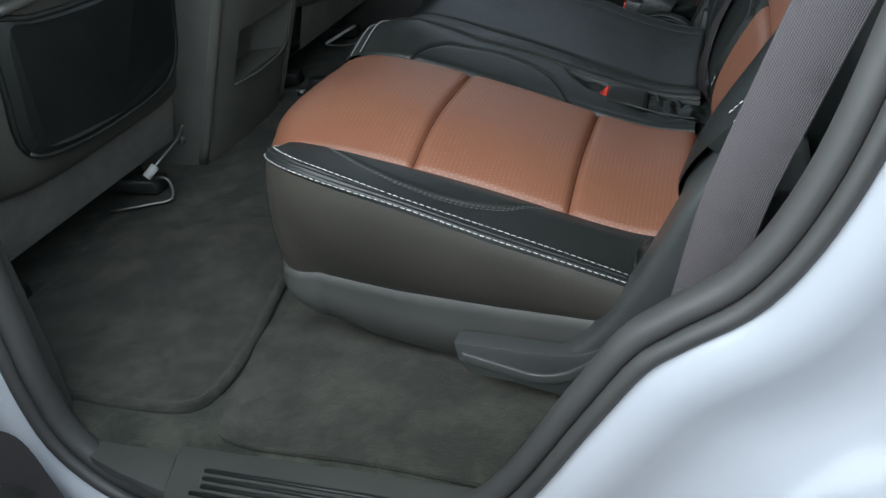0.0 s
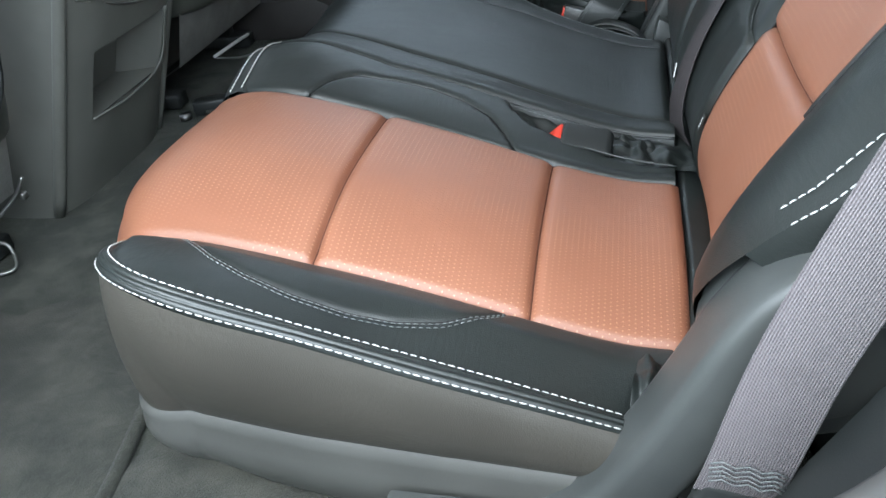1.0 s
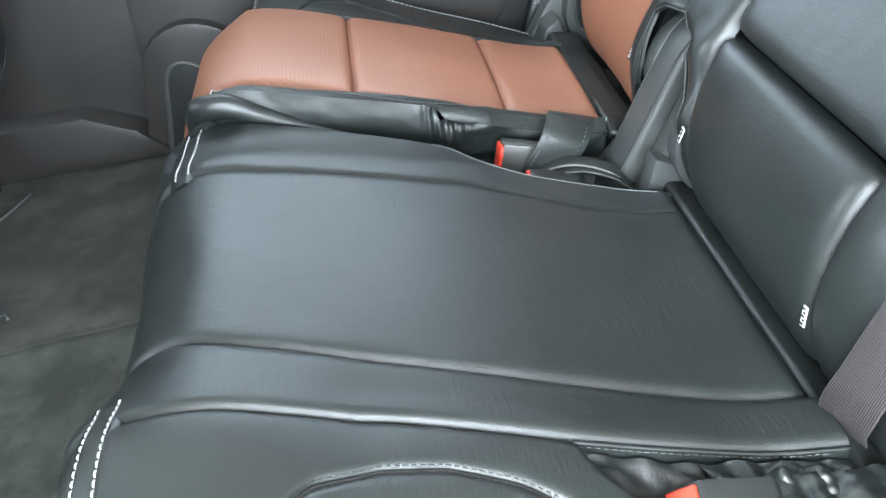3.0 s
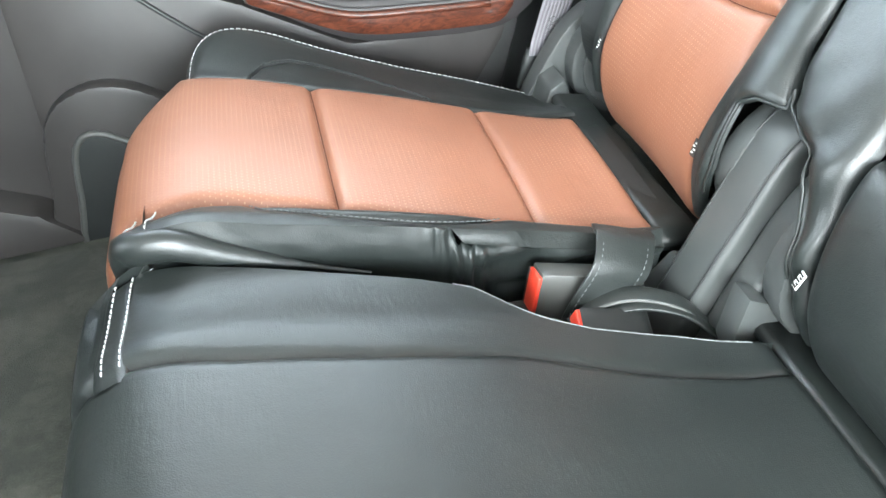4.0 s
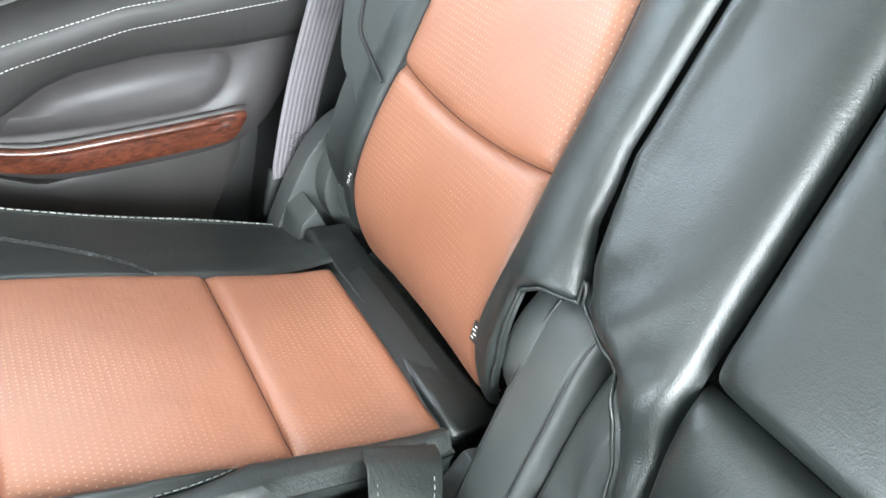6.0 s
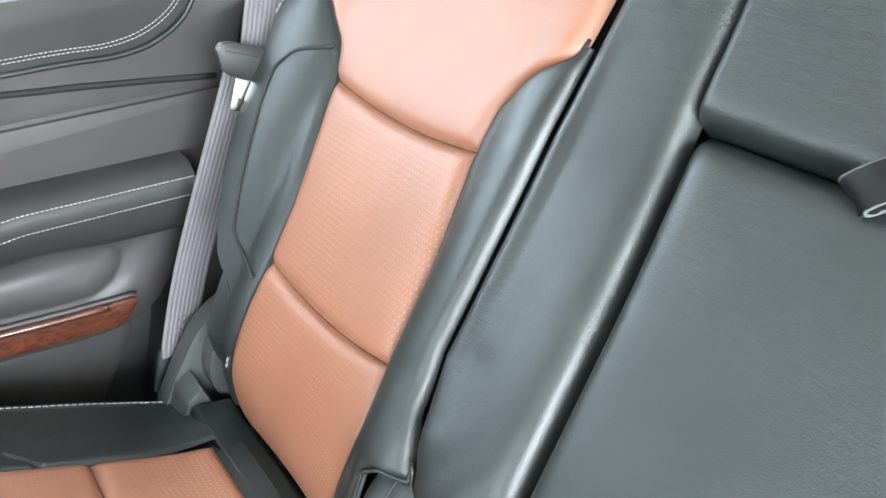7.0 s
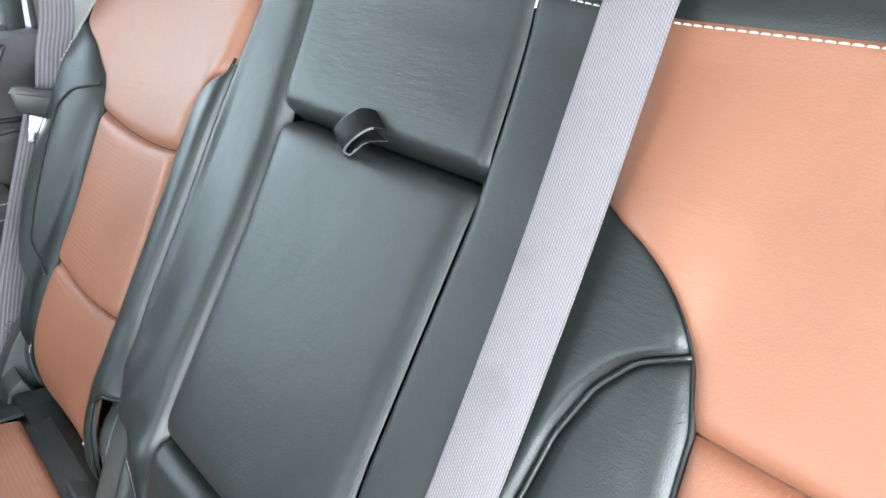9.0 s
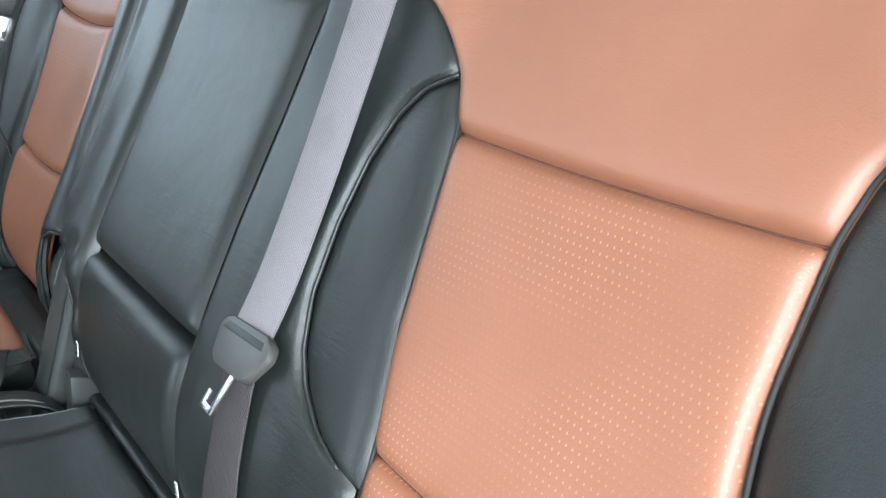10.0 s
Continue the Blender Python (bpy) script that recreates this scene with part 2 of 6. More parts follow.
def strip(pts, section, side, mat, name, parent=None, label="", caps=True, taper=None):
    """Sweeps a closed section of (across, out) along pts; side: the across direction, one or one a point."""
    n, k = len(pts), len(section)
    verts, faces, uvs, run = [], [], [], 0.0
    for i, p in enumerate(pts):
        t = (pts[min(i + 1, n - 1)] - pts[max(i - 1, 0)]).normalized()
        s = Vector(side[i] if isinstance(side, list) else side)
        s = (s - s.dot(t) * t).normalized()
        o = s.cross(t).normalized()
        if i:
            run += (p - pts[i - 1]).length
        f = taper(i / (n - 1)) if taper else 1.0
        for a, b in section:
            verts.append(p + s * a * f + o * b * f)
            uvs.append((run, a))
    for i in range(n - 1):
        for j in range(k):
            faces.append((i * k + j, i * k + (j + 1) % k, (i + 1) * k + (j + 1) % k, (i + 1) * k + j))
    if caps:
        faces += [tuple(range(k))[::-1], tuple((n - 1) * k + j for j in range(k))]
    return link_mesh(name, verts, faces, mat, parent, label, uvs)


def ring(r, k=8, squash=1.0):
    return [(r * math.cos(2 * math.pi * j / k), squash * r * math.sin(2 * math.pi * j / k)) for j in range(k)]


def slab(w, h, r=0.004, k=3):
    """A rounded rectangle section w across and h out."""
    out = []
    for cx, cy, a0 in ((w / 2 - r, h / 2 - r, 0), (r - w / 2, h / 2 - r, 90), (r - w / 2, r - h / 2, 180), (w / 2 - r, r - h / 2, 270)):
        for j in range(k + 1):
            a = radians(a0 + 90 * j / k)
            out.append((cx + r * math.cos(a), cy + r * math.sin(a)))
    return out


def tube(pts, r, mat, name, parent=None, label="", k=8):
    t = (pts[-1] - pts[0]).normalized()
    side = Vector((0, 0, 1)) if abs(t.z) < 0.7 else Vector((0, 1, 0))
    return strip(pts, ring(r, k), side, mat, name, parent, label)


def plate(poly, y0, y1, mat, name, parent=None, label="", bevel=0.004, axis="y", smooth=40):
    """A polygon, given in the other two axes in order, raised between two values of an axis."""
    put = {"y": lambda a, b, c: (a, c, b), "x": lambda a, b, c: (c, a, b), "z": lambda a, b, c: (a, b, c)}[axis]
    bm = bmesh.new()
    low = [bm.verts.new(put(a, b, y0)) for a, b in poly]
    high = [bm.verts.new(put(a, b, y1)) for a, b in poly]
    bm.faces.new(low[::-1])
    bm.faces.new(high)
    for i in range(len(poly)):
        j = (i + 1) % len(poly)
        bm.faces.new((low[i], low[j], high[j], high[i]))
    bmesh.ops.recalc_face_normals(bm, faces=bm.faces)
    if bevel:
        bmesh.ops.bevel(bm, geom=list(bm.edges), offset=bevel, segments=2, profile=0.6, affect="EDGES", clamp_overlap=True)
    return part(name, bm, mat, parent, label, smooth)


def block(size, m, mat, name, parent=None, label="", bevel=0.004, segments=2):
    bm = bmesh.new()
    bmesh.ops.create_cube(bm, size=1.0, matrix=m @ Matrix.Diagonal((*size, 1)))
    if bevel:
        bmesh.ops.bevel(bm, geom=list(bm.edges), offset=bevel, segments=segments, profile=0.5, affect="EDGES", clamp_overlap=True)
    return part(name, bm, mat, parent, label, 50)


def rounded(pts2, each=5):
    """A closed smooth outline through 2D points."""
    p = [Vector((a, b)) for a, b in pts2]
    n, out = len(p), []
    for i in range(n):
        a, b, c, d = p[i - 1], p[i], p[(i + 1) % n], p[(i + 2) % n]
        for k in range(each):
            t = k / each
            v = 0.5 * (2 * b + (c - a) * t + (2 * a - 5 * b + 4 * c - d) * t * t + (3 * b - a - 3 * c + d) * t ** 3)
            out.append((v.x, v.y))
    return out


def stitches(pts, mat, parent, up, length=0.0052, gap=0.0016, r=0.0007, name="stitching", label=""):
    """A row of thread stitches along a line, each a small rounded bar lying on the surface."""
    run, verts, faces = [0.0], [], []
    for a, b in zip(pts, pts[1:]):
        run.append(run[-1] + (b - a).length)

    def at(d):
        i = min(max(int(np.searchsorted(run, d)) - 1, 0), len(pts) - 2)
        f = (d - run[i]) / max(run[i + 1] - run[i], 1e-9)
        return pts[i].lerp(pts[i + 1], min(max(f, 0), 1))

    d = 0.0
    while d + length < run[-1]:
        a, b = at(d), at(d + length)
        t = (b - a).normalized()
        s = t.cross(Vector(up)).normalized()
        o = s.cross(t)
        base = len(verts)
        for f, w in ((0.0, 0.45), (0.2, 1.0), (0.8, 1.0), (1.0, 0.45)):
            c = a.lerp(b, f) + o * (r * 0.5 if 0.1 < f < 0.9 else -r * 0.4)
            verts += [c + s * r * w, c + o * r * w, c - s * r * w, c - o * r * w]
        for k in range(3):
            for j in range(4):
                q = base + 4 * k
                faces.append((q + j, q + (j + 1) % 4, q + 4 + (j + 1) % 4, q + 4 + j))
        d += length + gap
    return link_mesh(name, verts, faces, mat, parent, label)


# ---- the car's shell ----
def sheet(name, x0, x1, y0, y1, z, mat, n=2, label="", wave=0.0):
    verts, faces = [], []
    for i in range(n + 1):
        for j in range(n + 1):
            x, y = x0 + (x1 - x0) * i / n, y0 + (y1 - y0) * j / n
            verts.append((x, y, z + wave * noise.noise((x * 9, y * 9, 3))))
    for i in range(n):
        for j in range(n):
            a = i * (n + 1) + j
            faces.append((a, a + n + 1, a + n + 2, a + 1))
    return tagged(link_mesh(name, verts, faces, mat), label, name.split("_")[0], kind="structure")


sheet("ground", -600, 600, -600, 600, 0.0, CONCRETE, 4, "grey concrete yard under the car")
floor = tagged(plate([(-1.6, -0.80), (1.9, -0.80), (1.9, 0.80), (-1.6, 0.80)], 0.60, 0.70, CARPET, "floor", axis="z", bevel=0), "dark charcoal carpet of the car's floor", "floor", kind="structure")

# opening of the rear door in the near side, as x and z
OPENING = smoothed([(-0.40, 1.66, 0), (-0.385, 1.30, 0), (-0.375, 1.05, 0), (-0.385, 0.88, 0), (-0.39, 0.78, 0), (-0.375, 0.70, 0), (-0.31, 0.64, 0), (-0.20, 0.628, 0), (-0.05, 0.63, 0), (0.06, 0.655, 0),
                    (0.15, 0.725, 0), (0.233, 0.855, 0), (0.278, 0.925, 0), (0.314, 0.958, 0), (0.365, 1.000, 0), (0.405, 1.073, 0), (0.434, 1.17, 0), (0.46, 1.30, 0), (0.50, 1.66, 0)], 5)


def along_opening(name, section, mat, label, category, closed=True):
    """Sweeps a section of (outwards from the opening, y) round the opening."""
    n, k, verts, faces = len(OPENING), len(section), [], []
    outs = []
    for i in range(n):
        t = (OPENING[min(i + 1, n - 1)] - OPENING[max(i - 1, 0)]).normalized()
        outs.append(Vector((t.y, -t.x)))
    for i, p in enumerate(OPENING):
        near_by = outs[max(0, i - 9):i + 10]
        calm = Vector((sum(v.x for v in near_by), sum(v.y for v in near_by))).normalized()
        for a, y in section:
            out = outs[i].lerp(calm, min(1.0, a / 0.16) if a > 0.05 else 0.0)
            verts.append((p.x - out.x * -a, y, p.y - out.y * -a))
    for i in range(n - 1):
        for j in range(k if closed else k - 1):
            faces.append((i * k + j, i * k + (j + 1) % k, (i + 1) * k + (j + 1) % k, (i + 1) * k + j))
    return tagged(link_mesh(name, verts, faces, mat), label, category, kind="structure")


def round_section(cx, cy, rx, ry, k=10):
    return [(cx + rx * math.cos(2 * math.pi * j / k), cy + ry * math.sin(2 * math.pi * j / k)) for j in range(k)]


along_opening("trim_door_seal", round_section(0.004, -0.856, 0.012, 0.016, 12), RUBBER, "soft black rubber seal round the door opening", "door seal")
along_opening("trim_door_seal_lip", round_section(0.019, -0.872, 0.008, 0.010), RUBBER, "thin black rubber lip beside the door seal", "door seal")
# painted jamb, in steps out to the body side
along_opening("wall_door_jamb", [(0.012, -0.860), (0.026, -0.876), (0.040, -0.888), (0.056, -0.893), (0.074, -0.890), (0.096, -0.884), (0.120, -0.886), (0.142, -0.898), (0.156, -0.918), (0.168, -0.936),
                                 (0.184, -0.946), (0.206, -0.946), (0.232, -0.940), (0.256, -0.944), (0.276, -0.962), (0.292, -0.984), (0.312, -0.994), (0.37, -0.997), (0.37, -0.84), (0.012, -0.84)], PAINT, "white painted steel door jamb and body side of the car", "car body")

shell = []
for x0, x1, z0, z1, y0, y1, name in ((-2.3, -0.72, 0.35, 1.30, -0.96, -0.84, "wall_front_door"), (0.84, 2.05, 0.35, 1.30, -0.96, -0.84, "wall_rear_quarter"), (-0.72, 0.84, 0.20, 0.40, -0.96, -0.82, "wall_rocker"),
                                     (-2.3, -0.60, 0.35, 1.27, 0.86, 0.97, "wall_far_front"), (0.56, 2.05, 0.35, 1.27, 0.86, 0.97, "wall_far_quarter"), (-0.60, 0.56, 0.35, 1.265, 0.865, 0.97, "wall_far_door"),
                                     (1.98, 2.06, 0.35, 1.35, -0.84, 0.86, "wall_rear"), (-2.1, -1.9, 0.35, 1.20, -0.84, 0.86, "wall_dash")):
    tagged(plate([(x0, z0), (x1, z0), (x1, z1), (x0, z1)], y0, y1, PAINT if name != "wall_dash" else DARK, name, bevel=0.006), "white painted body panel of the car" if name != "wall_dash" else "dark dashboard wall", "car body", kind="structure")
# roof with its lining, rails and pillars
tagged(plate([(-1.4, -0.78), (1.95, -0.78), (1.95, 0.78), (-1.4, 0.78)], 1.78, 1.82, PAINT, "ceiling_roof", axis="z", bevel=0.01), "white painted roof panel of the car", "roof", kind="structure")
tagged(plate([(-1.38, -0.76), (1.93, -0.76), (1.93, 0.76), (-1.38, 0.76)], 1.755, 1.775, HEADLINE, "ceiling", axis="z", bevel=0.006), "pale grey fabric headliner", "ceiling", kind="structure")
for y in (-0.80, 0.80):
    tagged(plate([(-1.5, 1.68), (2.0, 1.68), (2.0, 1.80), (-1.5, 1.80)], y - 0.05, y + 0.05, HEADLINE, "trim_roof_rail", bevel=0.015), "pale fabric covered roof rail", "roof rail", kind="structure")
for x, w, y in ((-0.52, 0.12, -0.86), (0.62, 0.16, -0.86), (-0.66, 0.10, 0.88), (0.62, 0.13, 0.88), (1.55, 0.2, -0.86), (1.55, 0.2, 0.88)):
    tagged(plate([(x - w / 2 - 0.02, 1.20), (x + w / 2 - 0.02, 1.20), (x + w / 2 + 0.05, 1.72), (x - w / 2 + 0.05, 1.72)], y - 0.035, y + 0.035, PILLAR, "trim_pillar", bevel=0.015), "pale grey moulded pillar trim", "pillar trim", kind="structure")

# near B pillar lower trim and carpeted sill
tagged(plate([(-0.74, 0.62), (-0.43, 0.62), (-0.42, 0.80), (-0.41, 1.25), (-0.74, 1.25)], -0.845, -0.80, PLASTIC, "trim_pillar_lower", bevel=0.01), "dark grained plastic trim at the pillar's foot", "pillar trim", kind="structure")
sill_pts = [(-0.80, 0.702), (-0.828, 0.699), (-0.842, 0.688), (-0.852, 0.655)]
link = link_mesh("trim_sill_carpet", [(x, y, z) for x in (-0.46, -0.2, 0.1, 0.42) for y, z in [(-0.76, 0.7042), *sill_pts]], [(5 * i + j, 5 * i + j + 1, 5 * i + j + 6, 5 * i + j + 5) for i in range(3) for j in range(4)], CARPET)
tagged(link, "charcoal carpet rolling over the door sill", "sill carpet", kind="structure")
scuff = thing("scuff_plate", "ribbed dark plastic scuff plate on the door sill", "scuff plate")
plate([(-0.245, -0.836), (0.16, -0.832), (0.20, -0.85), (0.13, -0.965), (-0.19, -0.965), (-0.225, -0.90)], 0.672, 0.694, PLASTIC, "plate", scuff, axis="z", bevel=0.004)
for k in range(7):
    y = -0.868 - 0.011 * k
    strip([Vector((-0.190 + 0.004 * (k % 3), y, 0.6945)), Vector((0.085, y, 0.6945))], slab(0.005, 0.005, 0.0015, 2), (0, 1, 0), DARK, "rib", scuff)
tagged(plate([(-0.44, -0.815), (-0.25, -0.834), (-0.228, -0.90), (-0.30, -0.885), (-0.38, -0.862), (-0.44, -0.850)], 0.668, 0.686, PLASTIC, "trim_sill_corner", axis="z", bevel=0.006), "smooth grey plastic trim in the sill's corner", "sill trim", kind="structure")

# rear wheel housing trim behind the near belt
housing = [(0.30, 0.64), (0.345, 0.86), (0.40, 0.97), (0.47, 1.06), (0.80, 1.28), (0.84, 0.64)]
tagged(plate(housing, -0.84, -0.735, DARK, "trim_wheel_housing", bevel=0.02), "black moulded trim over the rear wheel housing", "side trim", kind="structure")
tagged(plate([(0.28, 0.70), (0.33, 0.86), (0.39, 0.98), (0.47, 1.12), (0.52, 1.262), (0.90, 1.262), (0.90, 0.70)], 0.755, 0.858, DARK, "trim_wheel_housing_far", bevel=0.02), "black moulded trim over the far wheel housing", "side trim", kind="structure")

tagged(plate([(0.10, 0.66), (0.62, 0.66), (0.62, 1.268), (0.10, 1.268)], 0.8602, 0.8645, RUBBER, "trim_door_gap_far", bevel=0.0), "dark rubber edge between the far door and the side trim", "door seal", kind="structure")

# ---- open near rear door, swung out ahead of the opening ----
open_door = thing("open_car_door", "open white car door with a grey inner panel and speaker", "car door")
swing = Matrix.Translation((-0.425, -0.905, 0)) @ pose(0, 0, 0, 0, 0, 8)


def door_plate(poly, x0, x1, mat, name, bevel, label=""):
    ob = plate(poly, x0, x1, mat, name, open_door, label, bevel, axis="x")
    ob.matrix_local = swing
    return ob


door_plate([(-0.98, 0.42), (-0.02, 0.42), (-0.02, 1.28), (-0.98, 1.28)], -0.16, -0.05, PAINT, "door_skin", 0.02, "white painted door skin")
door_plate([(-0.93, 0.50), (-0.04, 0.50), (-0.035, 0.72), (-0.05, 0.80), (-0.05, 1.22), (-0.93, 1.22)], -0.052, -0.008, TRIM, "inner_panel", 0.012, "brown-grey grained inner door panel")
pod = rounded([(-0.012, 0.60), (-0.014, 0.70), (-0.028, 0.775), (-0.065, 0.812), (-0.14, 0.82), (-0.30, 0.80), (-0.33, 0.60), (-0.22, 0.51), (-0.06, 0.52)])
door_plate(pod, -0.012, 0.050, TRIM, "speaker_pod", 0.012, "brown-grey moulded speaker pod")
oval = rounded([(-0.034, 0.62), (-0.048, 0.705), (-0.09, 0.760), (-0.165, 0.765), (-0.225, 0.71), (-0.23, 0.62), (-0.175, 0.55), (-0.085, 0.55)])
door_plate(oval, 0.046, 0.060, STEEL, "speaker_ring", 0.004)
inner = [(y * 0.88 - 0.016, z * 0.88 + 0.079) for y, z in oval]
door_plate(inner, 0.056, 0.0625, PLASTIC, "speaker_grille", 0.002)
for k in range(22):
    z = 0.565 + 0.0088 * k
    half = 0.083 * math.sqrt(max(0.05, 1 - ((z - 0.658) / 0.100) ** 2))
    ob = strip([Vector((0.0635, -0.132 - half, z)), Vector((0.0635, -0.132 + half, z))], slab(0.0042, 0.003, 0.001, 2), (0, 0, 1), STEEL, "grille_slat", open_door)
    ob.matrix_local = swing

# ---- floor mats ----
near_mat = thing("floor_mat", "dark charcoal carpet floor mat on the car floor", "floor mat", "floor mats")
plate(rounded([(-0.66, -0.74), (-0.67, -0.42), (-0.60, -0.37), (-0.54, -0.39), (-0.50, -0.36), (-0.38, -0.33), (-0.30, -0.36), (-0.27, -0.50), (-0.240, -0.66), (-0.236, -0.75), (-0.258, -0.792), (-0.36, -0.797), (-0.50, -0.787), (-0.60, -0.765)], 4), 0.7005, 0.712, MATPILE, "carpet_top", near_mat, axis="z", bevel=0.004)
tube(smoothed([(-0.32, -0.345, 0.708), (-0.285, -0.40, 0.708), (-0.268, -0.52, 0.707), (-0.243, -0.66, 0.707), (-0.239, -0.745, 0.707), (-0.260, -0.787, 0.707), (-0.36, -0.793, 0.705), (-0.50, -0.783, 0.705)], 6), 0.0085, MATPILE, "rolled_edge", near_mat)
rear_mat = thing("floor_mat", "dark charcoal carpet piece under the bench's edge", "floor mat", "floor mats")
plate(rounded([(-0.240, -0.632), (-0.226, -0.598), (-0.195, -0.580), (0.0, -0.55), (0.28, -0.55), (0.30, -0.70), (0.28, -0.832), (0.0, -0.832), (-0.17, -0.832), (-0.206, -0.80), (-0.224, -0.71)], 4), 0.7003, 0.7075, MATPILE, "carpet_top", rear_mat, axis="z", bevel=0.004)
far_mat = thing("floor_mat", "brown-black carpet floor mat in the far footwell", "floor mat", "floor mats")
plate(rounded([(-0.60, 0.30), (-0.61, 0.62), (-0.54, 0.70), (-0.40, 0.71), (-0.27, 0.66), (-0.26, 0.40), (-0.30, 0.30), (-0.44, 0.28)], 4), 0.7005, 0.712, MATPILE, "carpet_top", far_mat, axis="z", bevel=0.004)


# ---- the rear bench ----
class Profile:
    """A smooth line in x and z with its normals, by the way run along it."""

    def __init__(self, pts, sign=1):
        self.sign = sign
        self.p = smoothed([(x, z, 0) for x, z in pts], 10)
        self.run = np.concatenate([[0], np.cumsum([(b - a).length for a, b in zip(self.p, self.p[1:])])])
        self.x, self.z = np.array([p.x for p in self.p]), np.array([p.y for p in self.p])
        self.end = float(self.run[-1])

    def at(self, u):
        return float(np.interp(u, self.run, self.x)), float(np.interp(u, self.run, self.z))

    def normal(self, u):
        (xa, za), (xb, zb) = self.at(u - 0.006), self.at(u + 0.006)
        t = Vector((xb - xa, zb - za)).normalized()
        return Vector((t.y, -t.x)) * self.sign

    def of_z(self, z):
        return float(np.interp(z, self.z, self.run))

    def of_x(self, x):
        k = int(np.argmin(self.x))
        return float(np.interp(-x, -self.x[:k], self.run[:k]))


def lerp_table(*rows):
    xs, ys = zip(*rows)
    return lambda v: float(np.interp(v, xs, ys))


def soft_table(*rows, width=0.009):
    """A table whose corners are rounded."""
    xs, ys = zip(*rows)
    steps = np.linspace(-width, width, 7)
    weight = np.array([1, 2, 3, 4, 3, 2, 1]) / 16
    return lambda v: float(np.dot(weight, np.interp(v + steps, xs, ys)))


SEAT = Profile([(0.352, 0.845), (0.335, 0.866), (0.26, 0.874), (0.18, 0.896), (0.09, 0.926), (0.0, 0.952), (-0.09, 0.972), (-0.15, 0.977), (-0.195, 0.966), (-0.222, 0.940), (-0.236, 0.895), (-0.238, 0.82), (-0.225, 0.735)])
BACK = Profile([(0.372, 0.835), (0.346, 0.868), (0.336, 0.91), (0.340, 0.955), (0.361, 1.005), (0.398, 1.064), (0.449, 1.140), (0.500, 1.217), (0.553, 1.300), (0.592, 1.362), (0.606, 1.388), (0.620, 1.402), (0.640, 1.408), (0.672, 1.40)], -1)
UF = SEAT.of_x(-0.165)

# upper and lower stitch rows of the cushion's rolled rim, from the rear to the tan panel's front corner
ROW_TOP = [(0.279, 0.657, 0.844), (0.199, 0.664, 0.878), (0.111, 0.671, 0.913), (0.025, 0.682, 0.950), (-0.04, 0.688, 0.980), (-0.086, 0.684, 0.996), (-0.118, 0.667, 0.999), (-0.140, 0.636, 0.988), (-0.153, 0.580, 0.960)]
ROW_LOW = [(0.285, 0.672, 0.842), (0.205, 0.682, 0.876), (0.117, 0.690, 0.910), (0.030, 0.698, 0.947), (-0.043, 0.704, 0.975), (-0.093, 0.695, 0.988), (-0.129, 0.674, 0.990), (-0.151, 0.641, 0.981), (-0.165, 0.576, 0.953)]
TOP_LINE = smoothed([(x, a, z) for x, a, z in ROW_TOP], 8)
TOP_X, TOP_A, TOP_Z = (np.array([p[k] for p in reversed(TOP_LINE)]) for k in range(3))
SIDE_A = lerp_table((-0.24, 0.540), (-0.20, 0.600), (-0.17, 0.638), (-0.14, 0.652), (-0.10, 0.660), (0.0, 0.666), (0.13, 0.671), (0.26, 0.682), (0.34, 0.690))
INSERT_OUT = lerp_table((-0.25, 0.560), (-0.232, 0.568), (-0.20, 0.580), (-0.15, 0.583), (0.0, 0.584), (0.18, 0.580), (0.34, 0.582))
INSERT_FAR = lerp_table((-0.25, 0.500), (-0.232, 0.520), (-0.215, 0.572), (-0.20, 0.588), (-0.17, 0.594), (-0.08, 0.576), (0.0, 0.558), (0.187, 0.529), (0.30, 0.508), (0.34, 0.502))
INSERT_FAR_IN = lerp_table((-0.25, 0.330), (-0.14, 0.334), (-0.07, 0.322), (0.0, 0.311), (0.07, 0.301), (0.165, 0.294), (0.25, 0.285), (0.34, 0.272))
INSERT_IN = lerp_table((-0.25, 0.292), (-0.17, 0.296), (0.0, 0.314), (0.18, 0.326), (0.34, 0.328))


def EDGE_A(x):
    return float(np.interp(x, TOP_X, TOP_A))


def EDGE_Z(x):
    return float(np.interp(x, TOP_X, TOP_Z))


def insert_out(x, side):
    return INSERT_OUT(x) if side < 0 else INSERT_FAR(x)


def edge_out(x, side):
    return EDGE_A(x)


def edge_up(x, side):
    return EDGE_Z(x) - (0.008 if side > 0 else 0.0)


